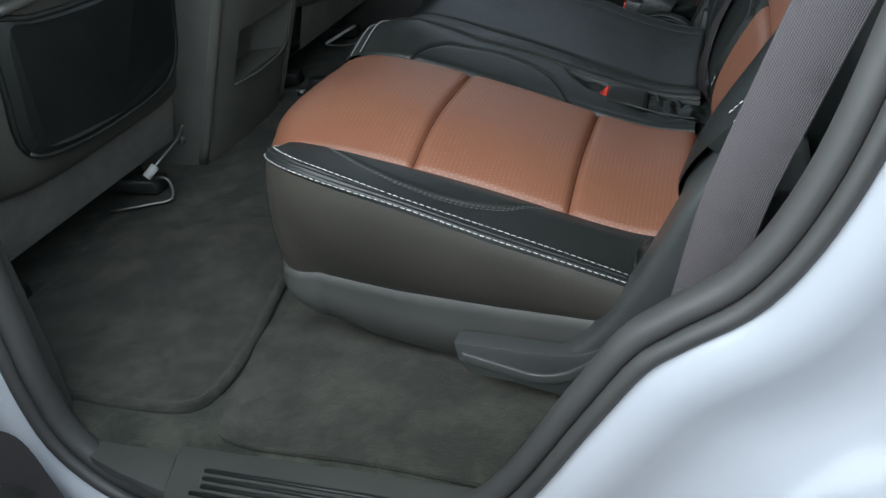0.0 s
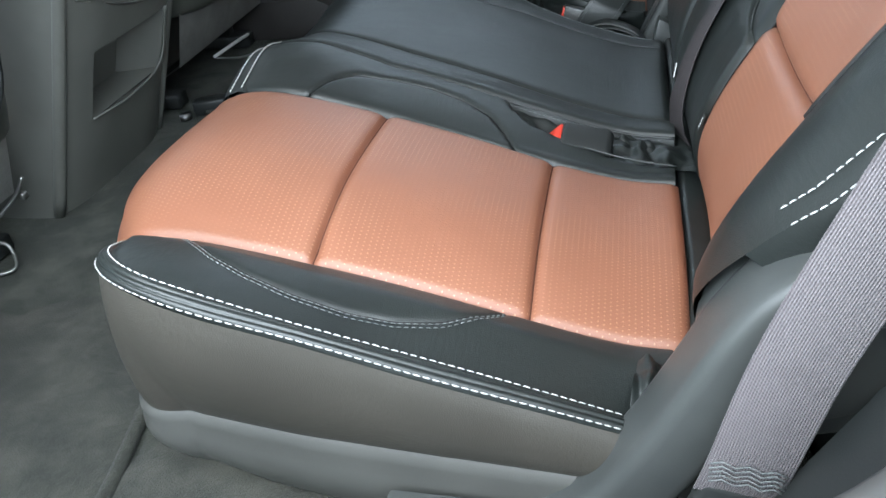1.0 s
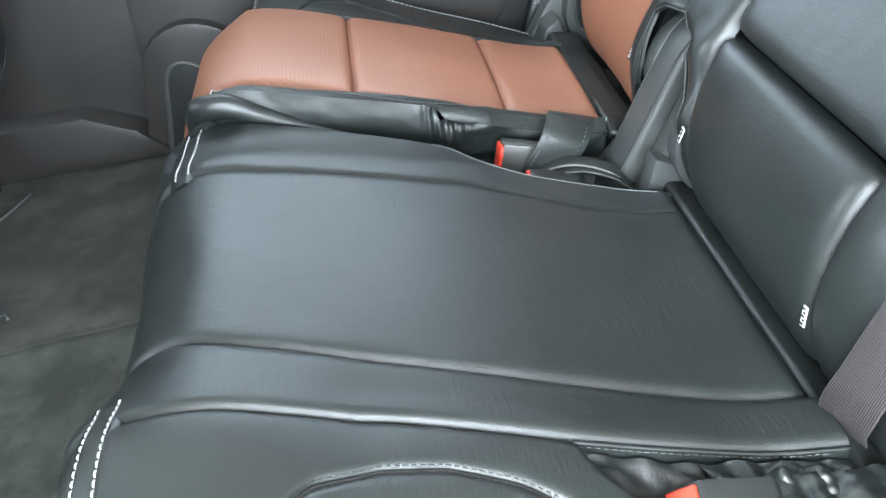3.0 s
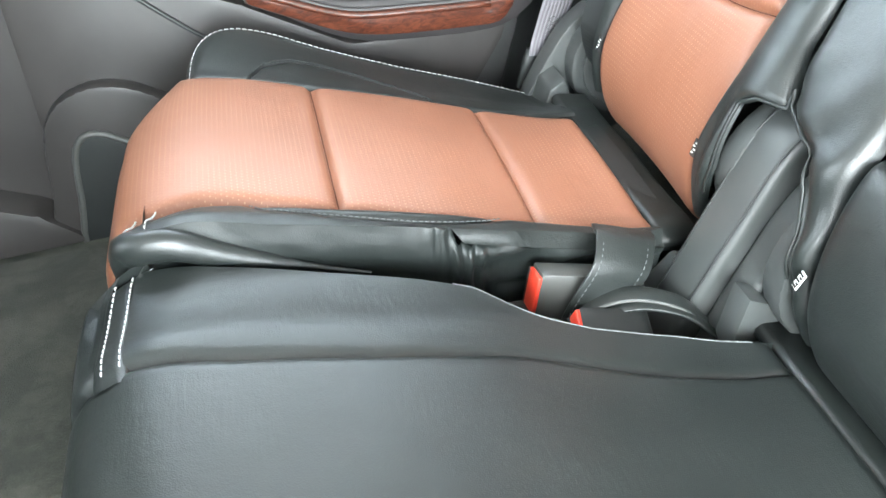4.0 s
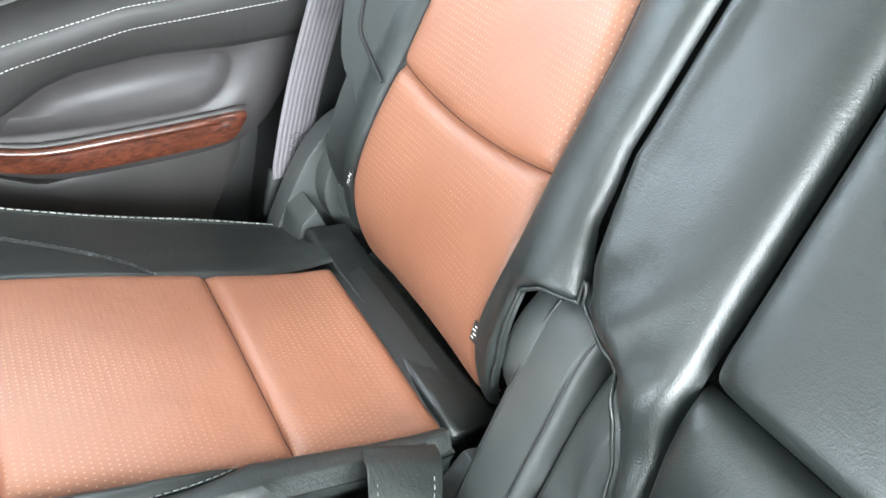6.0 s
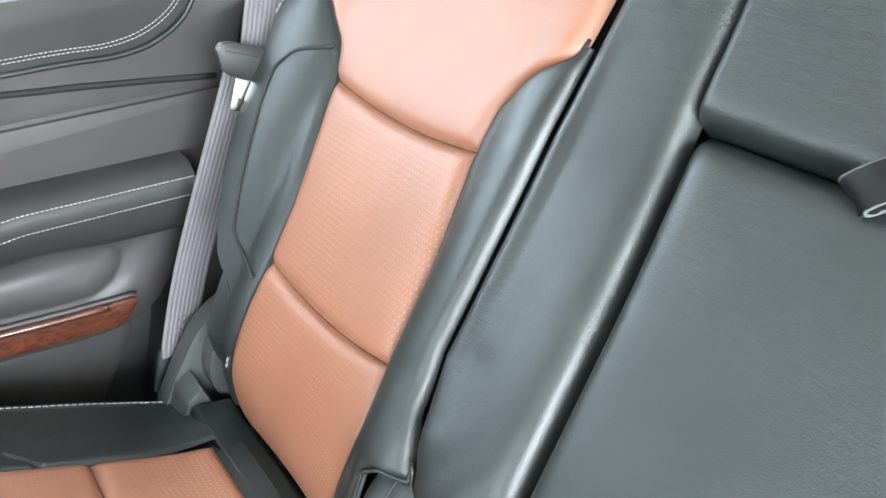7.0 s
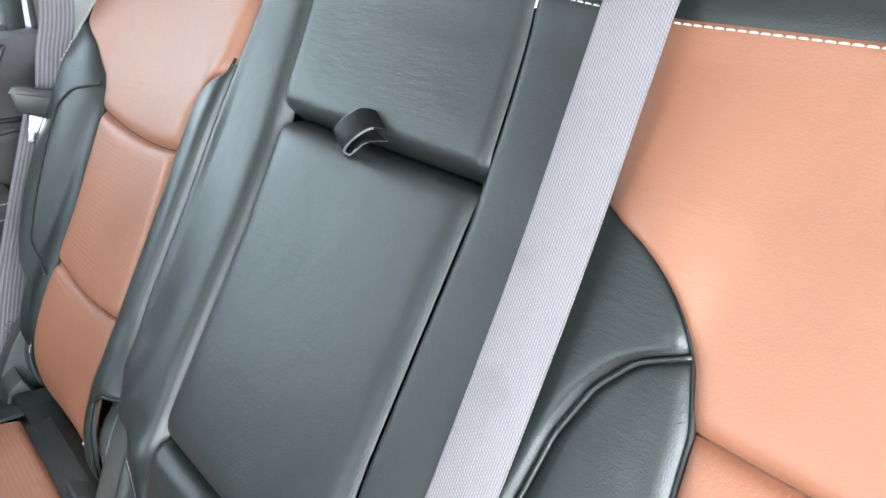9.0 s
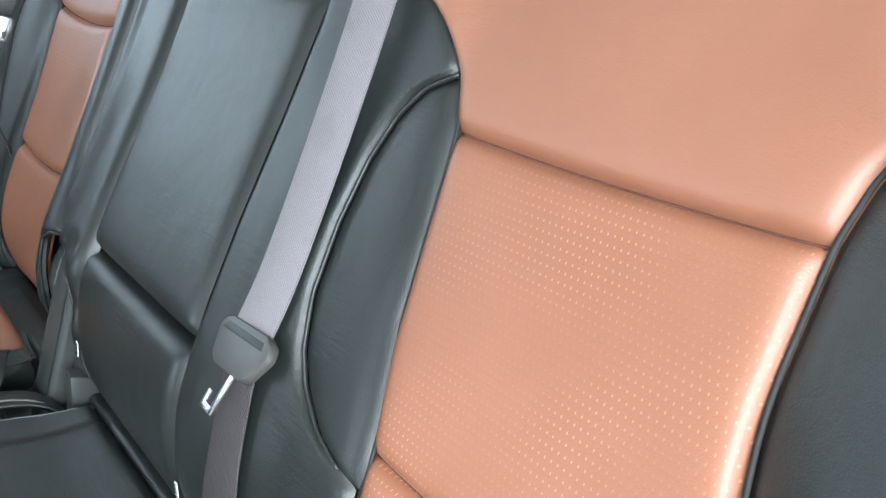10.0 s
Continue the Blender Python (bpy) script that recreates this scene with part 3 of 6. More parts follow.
def cushion(u, a, h, side):
    """A point of the cushion: u from the back's foot over the front, a out from the car's middle, h above."""
    x, z = SEAT.at(u)
    n = SEAT.normal(u)
    out = insert_out(x, side)
    lift = 0.0
    if u < UF + 0.05:
        edge = edge_out(x, side)
        f = min(max((a - out) / max(edge - out, 0.004), 0.0), 1.0) if a > out else 0.0
        lift += (edge_up(x, side) - z - 0.002) * (0.35 * f + 0.65 * f * f * (3 - 2 * f)) * min(1.0, max(0.0, (UF + 0.05 - u) / 0.05))
        lift += (0.008 if side < 0 else -0.010 if a < 0.264 else 0.004) * max(0.0, 1 - ((a - 0.24) / 0.07) ** 2) + 0.007 * max(0.0, 1 - ((a - 0.45) / 0.14) ** 2)
    if side > 0 and a < 0.264:
        lift -= 0.003 * min(1.0, max(0.0, (x + 0.14) / 0.12)) * min(1.0, a / 0.10)
    if side < 0:
        lift -= 0.014 * min(1.0, max(0.0, (a - 0.44) / 0.13)) ** 2 * (1 - (min(max((a - out) / 0.03, 0.0), 1.0)))
    if side < 0:
        lift += 0.016 * math.exp(-((a - 0.195) / 0.065) ** 2) * min(1.0, max(0.0, (-0.02 - x) / 0.09))
    bow = -0.010 * max(0.0, 1 - ((a * side - 0.14) / 0.13) ** 2) * min(1.0, max(0.0, (u - UF + 0.05) / 0.06))
    back_off = bow + 0.040 * max(0.0, (a - 0.45) / 0.13) ** 3 * min(1.0, max(0.0, (u - UF + 0.012) / 0.06))
    if a < 0.16:
        back_off += 0.022 * min(1.0, max(0.0, (u - UF + 0.06) / 0.08)) * min(1.0, (0.16 - a) / 0.035) if side < 0 else 0.0
    if side > 0 and a < 0.264:
        back_off += 0.022 * min(1.0, max(0.0, (u - UF + 0.06) / 0.08)) * (1 - 0.6 * min(1.0, max(0.0, (a - 0.12) / 0.13)))
    if side > 0 and a > 0.264:
        back_off += 0.020 * min(1.0, max(0.0, (u - UF + 0.16) / 0.16))
    return Vector((x + n.x * h + back_off, side * a, z + n.y * h + lift))


def backrest(u, a, h, side):
    x, z = BACK.at(u)
    n = BACK.normal(u)
    swell = 0.026 * max(0.0, 1 - ((a - 0.64) / 0.075) ** 2) + 0.012 * max(0.0, 1 - ((a - 0.26) / 0.04) ** 2) if z < 1.36 else 0.0
    swell *= min(1.0, max(0.0, (1.37 - z) / 0.12)) * min(1.0, max(0.0, (z - 0.87) / 0.08))
    dish = -0.006 * max(0.0, 1 - ((a - 0.43) / 0.13) ** 2)
    h = h + swell + dish
    return Vector((x + n.x * h, side * a, z + n.y * h))


def patch(name, surf, u0, u1, lo, hi, mat, parent, side=1, nu=40, nv=14, puff=0.006, edge=0.012, tuck=(1, 1, 1, 1), label="", sink=0.005, v_edge=0.0, v_floor=0.0):
    """A padded panel between two lines lo(u) and hi(u), tucked into seams along the edges that are marked."""
    lo_f = lo if callable(lo) else (lambda u: lo)
    hi_f = hi if callable(hi) else (lambda u: hi)
    ease = lambda t: 0.45 * t + 0.55 * (0.5 - 0.5 * math.cos(math.pi * t))  # noqa: E731
    verts, uvs, faces = [], [], []
    for i in range(nu + 1):
        u = u0 + (u1 - u0) * ease(i / nu)
        a, b = lo_f(u), hi_f(u)
        for j in range(nv + 1):
            v = a + (b - a) * ease(j / nv)
            f = 1.0
            for k, (on, d) in enumerate(zip(tuck, (u - u0, u1 - u, v - a, b - v))):
                if on:
                    w = v_edge if k > 1 and v_edge else edge
                    g = 1 - math.exp(-max(d, 0.0) / w * 1.6) if d > 0 else 0.0
                    low = v_floor if not isinstance(v_floor, tuple) else v_floor[k - 2] if k > 1 else 0.0
                    f *= low + (1 - low) * g if k > 1 else g
            verts.append(surf(u, v, -sink + (puff + sink) * f, side))
            uvs.append((u, v))
    for i in range(nu):
        for j in range(nv):
            q = i * (nv + 1) + j
            faces.append((q, q + 1, q + nv + 2, q + nv + 1) if side < 0 else (q, q + nv + 1, q + nv + 2, q + 1))
    return link_mesh(name, verts, faces, mat, parent, label, uvs)


def line_on(surf, side, us, a_of, h=0.0035):
    return [surf(u, a_of(u) if callable(a_of) else a_of, h, side) for u in us]


def span(u0, u1, n):
    return [u0 + (u1 - u0) * k / n for k in range(n + 1)]


def x_of(u):
    return SEAT.at(u)[0]


def bump_line(base, x0, x1, height, sign):
    """An arc that leaves the line base(u) at x0 and comes back to it at x1."""
    def f(u):
        t = min(max((x_of(u) - x0) / (x1 - x0), 0.0), 1.0)
        return base(u) + sign * height * (math.sin(math.pi * t ** 0.9) ** 0.62 if 0 < t < 1 else 0.0)
    return f


def arc_line(base, table, sign):
    """An arched seam by a table of x and a, never past the line base(u)."""
    return lambda u: sign * max(sign * base(u), sign * table(x_of(u)))


NEAR_ARCH = soft_table((-0.114, 0.580), (-0.09, 0.606), (-0.06, 0.628), (-0.03, 0.641), (0.007, 0.648), (0.05, 0.648), (0.085, 0.641), (0.12, 0.625), (0.15, 0.600), (0.168, 0.578), width=0.006)
FAR_ARCH = soft_table((-0.080, 0.562), (-0.072, 0.582), (-0.053, 0.610), (-0.016, 0.631), (0.02, 0.630), (0.06, 0.612), (0.1, 0.586), (0.127, 0.556), (0.144, 0.522), width=0.006)
NEAR_INNER_ARCH = soft_table((-0.103, 0.326), (-0.094, 0.304), (-0.076, 0.272), (-0.052, 0.249), (-0.011, 0.238), (0.032, 0.238), (0.075, 0.250), (0.107, 0.270), (0.127, 0.298), (0.145, 0.330), width=0.006)


def seat_cushion(parent, side):
    """The parts of an outer seat's cushion that both sides share."""
    ua, ub, u_end = SEAT.of_x(0.0), SEAT.of_x(0.183 if side < 0 else 0.178), SEAT.of_x(0.316 if side < 0 else 0.292)
    out_u, in_u, edge_u = (lambda u: insert_out(x_of(u), side)), (lambda u: (INSERT_IN if side < 0 else INSERT_FAR_IN)(x_of(u))), (lambda u: edge_out(x_of(u), side))
    u_low = SEAT.end - 0.09
    patch("insert_rear", cushion, u_end, ub, in_u, out_u, TAN, parent, side, 24, 34, puff=0.006, edge=0.0060, sink=0.003, label="perforated tan leather panel")
    patch("insert_middle", cushion, ub, ua, in_u, out_u, TAN, parent, side, 30, 34, puff=0.007, edge=0.0060, sink=0.003, label="perforated tan leather panel")
    patch("insert_front", cushion, ua, u_low, in_u, out_u, TAN, parent, side, 60, 34, puff=0.007, edge=0.0060, sink=0.003, label="perforated tan leather panel over the front edge")
    for u in (ua, ub):
        tube([cushion(u, in_u(u) + (out_u(u) - in_u(u)) * k / 30, -0.0024, side) for k in range(31)], 0.0008, SEAM, "seam", parent, k=5)
    for edge_line in (in_u, out_u):
        tube([cushion(u, edge_line(u), -0.0030, side) for u in span(u_end, UF + 0.03, 60)], 0.0008, SEAM, "seam", parent, k=5)
    # outer bolster with its arched panel
    arc, x_rear, x_front = (arc_line(out_u, NEAR_ARCH, 1), 0.165, -0.111) if side < 0 else (arc_line(out_u, FAR_ARCH, 1), 0.140, -0.077)
    patch("arched_panel", cushion, SEAT.of_x(x_rear), SEAT.of_x(x_front), out_u, arc, BLACK, parent, side, 60, 12, puff=0.0025, edge=0.004, tuck=(0, 0, 1, 1), sink=0.0015)
    patch("outer_bolster", cushion, SEAT.of_x(0.30), SEAT.of_x(-0.153), arc, edge_u, BLACK, parent, side, 110, 18, puff=0.0025, edge=0.004, tuck=(0, 0, 1, 0), sink=0.0015)
    us = span(SEAT.of_x(x_rear - 0.002), SEAT.of_x(x_front + 0.003), 70)
    tube(line_on(cushion, side, us, arc, -0.0002), 0.0011, DARK_THREAD, "arc_seam", parent, k=6)
    for d in (0.0035, 0.0075) if side < 0 else (-0.0035, 0.0035):
        stitches(line_on(cushion, side, us, lambda u: arc(u) + d, 0.0026), GREY_THREAD if side < 0 else DARK_THREAD, parent, (0, 0, 1), 0.004, 0.002, 0.0006)
    side_of_cushion(parent, side)


def side_of_cushion(parent, side):
    """Rolled rim with two rows of white stitches, the side cover under it and the moulded skirt."""
    def placed(rows):
        drop = (0.008 if rows[0] == ROW_TOP[0] else 0.022) if side > 0 else 0.0
        rows = [(x, a, z - drop) for x, a, z in rows]
        if side > 0:
            rows = [(x + 0.020 * min(1.0, max(0.0, -x / 0.15)), a, z) for x, a, z in rows]
        return smoothed([(x, side * a, z) for x, a, z in rows], 8)

    top, low = placed(ROW_TOP), placed(ROW_LOW)
    n, k = len(top), 24
    verts, faces, uvs = [], [], []
    rows = ([], [])
    for i in range(n):
        along = (top[min(i + 1, n - 1)] - top[max(i - 1, 0)]).normalized()
        across = low[i] - top[i]
        out = across.cross(along)
        out = out.normalized() * (1 if out.z > 0 else -1)
        for j in range(k + 1):
            f = j / k
            h = 0.0045 * math.sin(math.pi * f) ** 0.7 + 0.0016 * abs(math.sin(math.pi * 3 * f)) ** 0.7 - (0.006 if f in (0.0, 1.0) else 0)
            verts.append(top[i] + across * f + out * h)
            uvs.append((i * 0.01, f * 0.03))
        for row, f in zip(rows, (0.02, 0.98)):
            row.append(top[i] + across * f + out * 0.0035)
    for i in range(n - 1):
        for j in range(k):
            q = i * (k + 1) + j
            faces.append((q, q + 1, q + k + 2, q + k + 1))
    rim = link_mesh("rim", verts, faces, BLACK, parent, "rolled black leather rim", uvs)
    for row, face in zip(rows, ((0, side * 0.3, 1), (0, side, 0.6))):
        stitches(row, THREAD, rim, face, 0.0056, 0.0018, 0.00060, label="white thread stitching")
    # side cover and skirt
    path = placed(ROW_LOW + [(-0.184, 0.555, 0.955), (-0.200, 0.515, 0.925), (-0.208, 0.45, 0.90), (-0.210, 0.36, 0.885)])
    n = len(path)
    outs = []
    for i, p in enumerate(path):
        t = path[min(i + 1, n - 1)] - path[max(i - 1, 0)]
        o = Vector((-t.y, t.x, 0)) * (-side)
        outs.append(o.normalized() * (1 if o.dot(p - Vector((0.1, side * 0.45, p.z))) > 0 else -1))
    top_skirt = lerp_table((-0.25, 0.850), (-0.16, 0.842), (-0.012, 0.822), (0.12, 0.812), (0.26, 0.810))
    low_skirt = lerp_table((-0.25, 0.800), (-0.16, 0.788), (-0.11, 0.758), (-0.057, 0.738), (0.05, 0.720), (0.26, 0.718))
    cover, skirt, fc, uvc, m = [], [], [], [], 12
    for i, (p, o) in enumerate(zip(path, outs)):
        za, zb, zc = p.z - 0.001, top_skirt(p.x), low_skirt(p.x)
        w = min(1.0, max(0.0, (p.x + 0.15) / 0.04))
        foot = Vector((p.x - 0.012 * (1 - w), p.y + side * (SIDE_A(p.x) - abs(p.y)) * w, p.z))
        for j in range(m + 1):
            f = j / m
            z = za + (zb - 0.004 - za) * f
            base = p.lerp(foot, f * (0.4 + 0.6 * f))
            cover.append(base + o * (0.0005 + 0.009 * math.sin(math.pi * f) ** 0.7) + Vector((0, 0, z - p.z)))
            uvc.append((i * 0.012, f * 0.1))
            zz = zb + (zc - zb) * f
            bulge = 0.012 * math.sin(math.pi * min(f * 1.6, 1) / 2) + 0.004 * math.sin(math.pi * min(f * 5, 1)) - 0.022 * f ** 3
            skirt.append(foot + o * bulge + Vector((0, 0, zz - p.z)))
    for i in range(n - 1):
        for j in range(m):
            q = i * (m + 1) + j
            fc.append((q, q + 1, q + m + 2, q + m + 1))
    link_mesh("side_cover", cover, fc, SIDE, parent, "smooth charcoal vinyl side cover", uvc)
    link_mesh("skirt", skirt, fc, PLASTIC, parent, "moulded grey plastic skirt")


near = thing("rear_bench", "black and tan leather rear bench seat with white stitching", "car seat", "rear seats")
far = thing("passenger_seat", "black and tan leather single rear seat with white stitching", "car seat", "rear seats")
for owner, side in ((near, -1), (far, 1)):
    seat_cushion(owner, side)

in_u = lambda u: INSERT_IN(x_of(u))  # noqa: E731
# inner bolster of the near seat, running into the middle cushion
NEAR_SEAM = lerp_table((-0.25, 0.178), (-0.17, 0.184), (0.0, 0.195), (0.12, 0.214), (0.34, 0.232))
seam_u = lambda u: NEAR_SEAM(x_of(u))  # noqa: E731
arc_in = arc_line(in_u, NEAR_INNER_ARCH, -1)
DIP_LOW = lerp_table((0.10, 0.212), (0.122, 0.226), (0.135, 0.250), (0.155, 0.268), (0.21, 0.287), (0.265, 0.297), (0.34, 0.303))


def near_bolster(u, a, h, side):
    """The near bench's inner bolster, sunk in where the buckle's pocket is."""
    p = cushion(u, a, h, side)
    x = p.x
    wide = DIP_LOW(x) - 0.212
    if x > 0.118 and wide > 0.002:
        f = min(1.0, max(0.0, (DIP_LOW(x) - a) / 0.010)) * min(1.0, max(0.0, (a - 0.2) / 0.014)) * min(1.0, max(0.0, (x - 0.118) / 0.018))
        p.z -= 0.026 * f * f * (3 - 2 * f)
    return p


patch("inner_arched_panel", cushion, SEAT.of_x(0.141), SEAT.of_x(-0.099), arc_in, in_u, BLACK, near, -1, 44, 14, puff=0.006, edge=0.0045, sink=0.002, tuck=(0, 0, 1, 1))
patch("inner_bolster", near_bolster, SEAT.of_x(0.312), UF + 0.010, seam_u, arc_in, BLACK, near, -1, 110, 44, puff=0.006, edge=0.0045, sink=0.002, tuck=(0, 0, 1, 1))
patch("inner_bolster_front", cushion, UF + 0.036, SEAT.end - 0.09, seam_u, in_u, BLACK, near, -1, 20, 8, puff=0.005, edge=0.009, tuck=(0, 0, 1, 1))
front_rim = patch("front_rim", cushion, UF + 0.004, UF + 0.040, lambda u: 0.160, lambda u: in_u(u) + 0.004, BLACK, near, -1, 14, 8, puff=0.0075, edge=0.004, tuck=(1, 1, 0, 0), sink=0.0)
us = span(SEAT.of_x(0.138), SEAT.of_x(-0.096), 70)
tube(line_on(cushion, -1, us, arc_in, 0.0012), 0.0013, DARK_THREAD, "arc_seam", near, k=6)
for d in (-0.003, 0.003):
    stitches(line_on(cushion, -1, us, lambda u: arc_in(u) + d, 0.0030), DARK_THREAD, near, (0, 0, 1), 0.004, 0.0015, 0.0006)
patch("front_backing", cushion, UF - 0.03, SEAT.end - 0.09, 0.17, lambda u: in_u(u) + 0.022, BLACK, near, -1, 30, 8, puff=-0.0055, sink=0.0055)
for d in (0.010, 0.026):
    stitches([cushion(UF + d, 0.160 + (0.298 - 0.160) * k / 24, 0.0080, -1) for k in range(25)], THREAD, front_rim, (-0.6, 0, 0.8), 0.0052, 0.0014, 0.00085, label="white thread stitching")

# middle cushion: padded edge, flat panel and the strip beside the split
MID_R = lerp_table((-0.25, 0.092), (-0.18, 0.098), (0.0, 0.134), (0.1, 0.149), (0.28, 0.172), (0.34, 0.178))
mid_u = lambda u: MID_R(x_of(u))  # noqa: E731
SPLIT = soft_table((-0.25, 0.266), (-0.17, 0.264), (-0.045, 0.242), (0.05, 0.226), (0.092, 0.214), (0.114, 0.188), (0.133, 0.168), (0.172, 0.154), (0.245, 0.141), (0.34, 0.110))
split_u = lambda u: SPLIT(x_of(u))  # noqa: E731
STRIP = lerp_table((-0.25, 0.150), (-0.17, 0.150), (-0.1, 0.138), (0.0, 0.129), (0.1, 0.125), (0.2, 0.102), (0.34, 0.080))
strip_u = lambda u: STRIP(x_of(u))  # noqa: E731
patch("middle_edge", cushion, SEAT.of_x(0.315), SEAT.end - 0.07, mid_u, seam_u, BLACK, near, -1, 60, 12, puff=0.008, edge=0.0045, sink=0.002, tuck=(0, 0, 1, 1))
patch("middle_panel", cushion, SEAT.of_x(0.315), SEAT.end - 0.07, lambda u: -strip_u(u), mid_u, BLACK, near, -1, 60, 30, puff=0.007, edge=0.0045, tuck=(1, 0, 1, 1), sink=0.001)
patch("split_strip", cushion, SEAT.of_x(0.315), UF + 0.010, strip_u, split_u, BLACK, near, 1, 60, 12, puff=0.006, edge=0.0045, sink=0.001, tuck=(1, 0, 1, 0))
patch("split_strip_front", cushion, UF + 0.036, SEAT.end - 0.09, strip_u, split_u, BLACK, near, 1, 16, 8, puff=0.005, edge=0.009, tuck=(0, 0, 1, 0))
split_rim = patch("split_rim", cushion, UF + 0.006, UF + 0.040, lambda u: strip_u(u) - 0.012, split_u, BLACK, near, 1, 14, 14, puff=0.0075, edge=0.004, tuck=(1, 1, 0, 1), sink=0.003)
patch("front_backing", cushion, UF - 0.02, SEAT.end - 0.09, 0.10, 0.252, BLACK, near, 1, 24, 8, puff=-0.0055, sink=0.0055)
for d in (0.011, 0.027):
    stitches([cushion(UF + d, 0.152 + (SPLIT(-0.17) - 0.154) * k / 20, 0.0075, 1) for k in range(21)], THREAD, split_rim, (-0.6, 0, 0.8), 0.0052, 0.0014, 0.00085, label="white thread stitching")
stitches(line_on(cushion, 1, span(SEAT.of_x(0.30), UF, 60), lambda u: strip_u(u) + 0.001, -0.002), GREY_THREAD, near, (0, 0, 1), 0.004, 0.002, 0.0005)
stitches(line_on(cushion, -1, span(SEAT.of_x(0.30), UF, 60), lambda u: seam_u(u) + 0.001, -0.002), GREY_THREAD, near, (0, 0, 1), 0.004, 0.002, 0.0005)


def wall_under(name, a_of, u0, u1, depth, side, parent, mat=BLACK, lean=0.0, top=0.004):
    """The upright side of a cushion below one of its edges."""
    verts, faces, uvs, m = [], [], [], 8
    us = span(u0, u1, 50)
    for i, u in enumerate(us):
        p = cushion(u, a_of(u), top, side)
        for j in range(m + 1):
            f = j / m
            verts.append(p + Vector((0, side * (-1 if lean < 0 else 1) * abs(lean) * math.sin(f * math.pi / 2) ** 0.5, -depth * f)))
            uvs.append((u, f * depth))
    for i in range(len(us) - 1):
        for j in range(m):
            q = i * (m + 1) + j
            faces.append((q, q + 1, q + m + 2, q + m + 1))
    return link_mesh(name, verts, faces, mat, parent, "", uvs)


tube(line_on(cushion, 1, span(SEAT.of_x(0.30), SEAT.of_x(0.075), 60), lambda u: split_u(u) + 0.0005, 0.0058), 0.0008, GREY_THREAD, "raw_edge", near, k=6)
wall_under("split_side", split_u, SEAT.of_x(0.315), SEAT.end - 0.09, 0.12, 1, near, lean=0.006, top=0.006)
# far seat: inner bolster, its rolled shoulder and the side that faces the split
FAR_IN = lerp_table((-0.25, 0.272), (-0.17, 0.274), (0.05, 0.266), (0.11, 0.263), (0.25, 0.260), (0.34, 0.256))
far_in = lambda u: FAR_IN(x_of(u))  # noqa: E731


def far_surf(u, a, h, side):
    p = cushion(u, a, h, side)
    return p + Vector((0, 0, (0.012 + 0.008 * min(1.0, max(0.0, (-0.06 - p.x) / 0.06))) * min(1.0, max(0.0, (0.328 - a) / 0.04))))


in_far = lambda u: INSERT_FAR_IN(x_of(u))  # noqa: E731
arc_far = bump_line(in_far, 0.14, -0.09, 0.022, -1)
patch("inner_arched_panel", far_surf, SEAT.of_x(0.139), SEAT.of_x(-0.089), arc_far, in_far, BLACK, far, 1, 40, 6, puff=0.005, edge=0.006, tuck=(0, 0, 1, 1))
patch("inner_bolster", far_surf, SEAT.of_x(0.288), UF + 0.012, far_in, arc_far, BLACK, far, 1, 60, 10, puff=0.004, edge=0.008, tuck=(0, 0, 0, 1))
us = span(SEAT.of_x(0.138), SEAT.of_x(-0.086), 60)
stitches(line_on(far_surf, 1, us, lambda u: arc_far(u) - 0.003, 0.002), GREY_THREAD, far, (0, 0, 1), 0.004, 0.0015, 0.0006)


def far_side():
    """The side that faces the split, gathered before the buckle's pocket and turning the front corner."""
    verts, faces, uvs, m = [], [], [], 40
    us = span(SEAT.of_x(0.286), UF + 0.075, 170)
    corner = far_surf(UF, far_in(UF), 0.004, 1)
    for u in us:
        p, push, deep = far_surf(u, far_in(u), 0.004, 1), Vector((0, -1, 0)), 0.13
        if u > UF:
            turn = min((u - UF) / 0.020, 1.0) * math.pi / 2
            p = corner + Vector((-0.018 * math.sin(turn), 0.018 * (1 - math.cos(turn)) + max(0.0, u - UF - 0.020), -0.020 * math.sin(turn)))
            push = Vector((-math.sin(turn), -math.cos(turn), 0))
        x = p.x
        ahead = min(1.0, max(0.0, (0.105 - x) / 0.035))
        gather = math.exp(-((x - 0.098) / 0.020) ** 2)
        for j in range(m + 1):
            f = j / m
            out = 0.003 * math.sin(math.pi * min(f / 0.4, 1.0))
            out += gather * (0.010 * math.sin(math.pi * min(f * 1.3, 1.0)) + 0.0045 * math.sin(x * 560 + 5 * f))
            out -= 0.012 * (1 - ahead) * min(1.0, f * 4)
            out += 0.0016 * (1 - ahead) * math.sin(x * 90 + f * 26 + 3 * noise.noise((x * 20, f * 5, 2)))
            out += 0.0012 * noise.noise((x * 45, f * 6, 8))
            out -= 0.010 * max(0.0, f - 0.5)
            verts.append(p + push * out + Vector((0, 0, -deep * f)))
            uvs.append((u, f * deep))
    for i in range(len(us) - 1):
        for j in range(m):
            q = i * (m + 1) + j
            faces.append((q, q + 1, q + m + 2, q + m + 1))
    link_mesh("inner_side", verts, faces, BLACK, far, "creased black leather side", uvs)


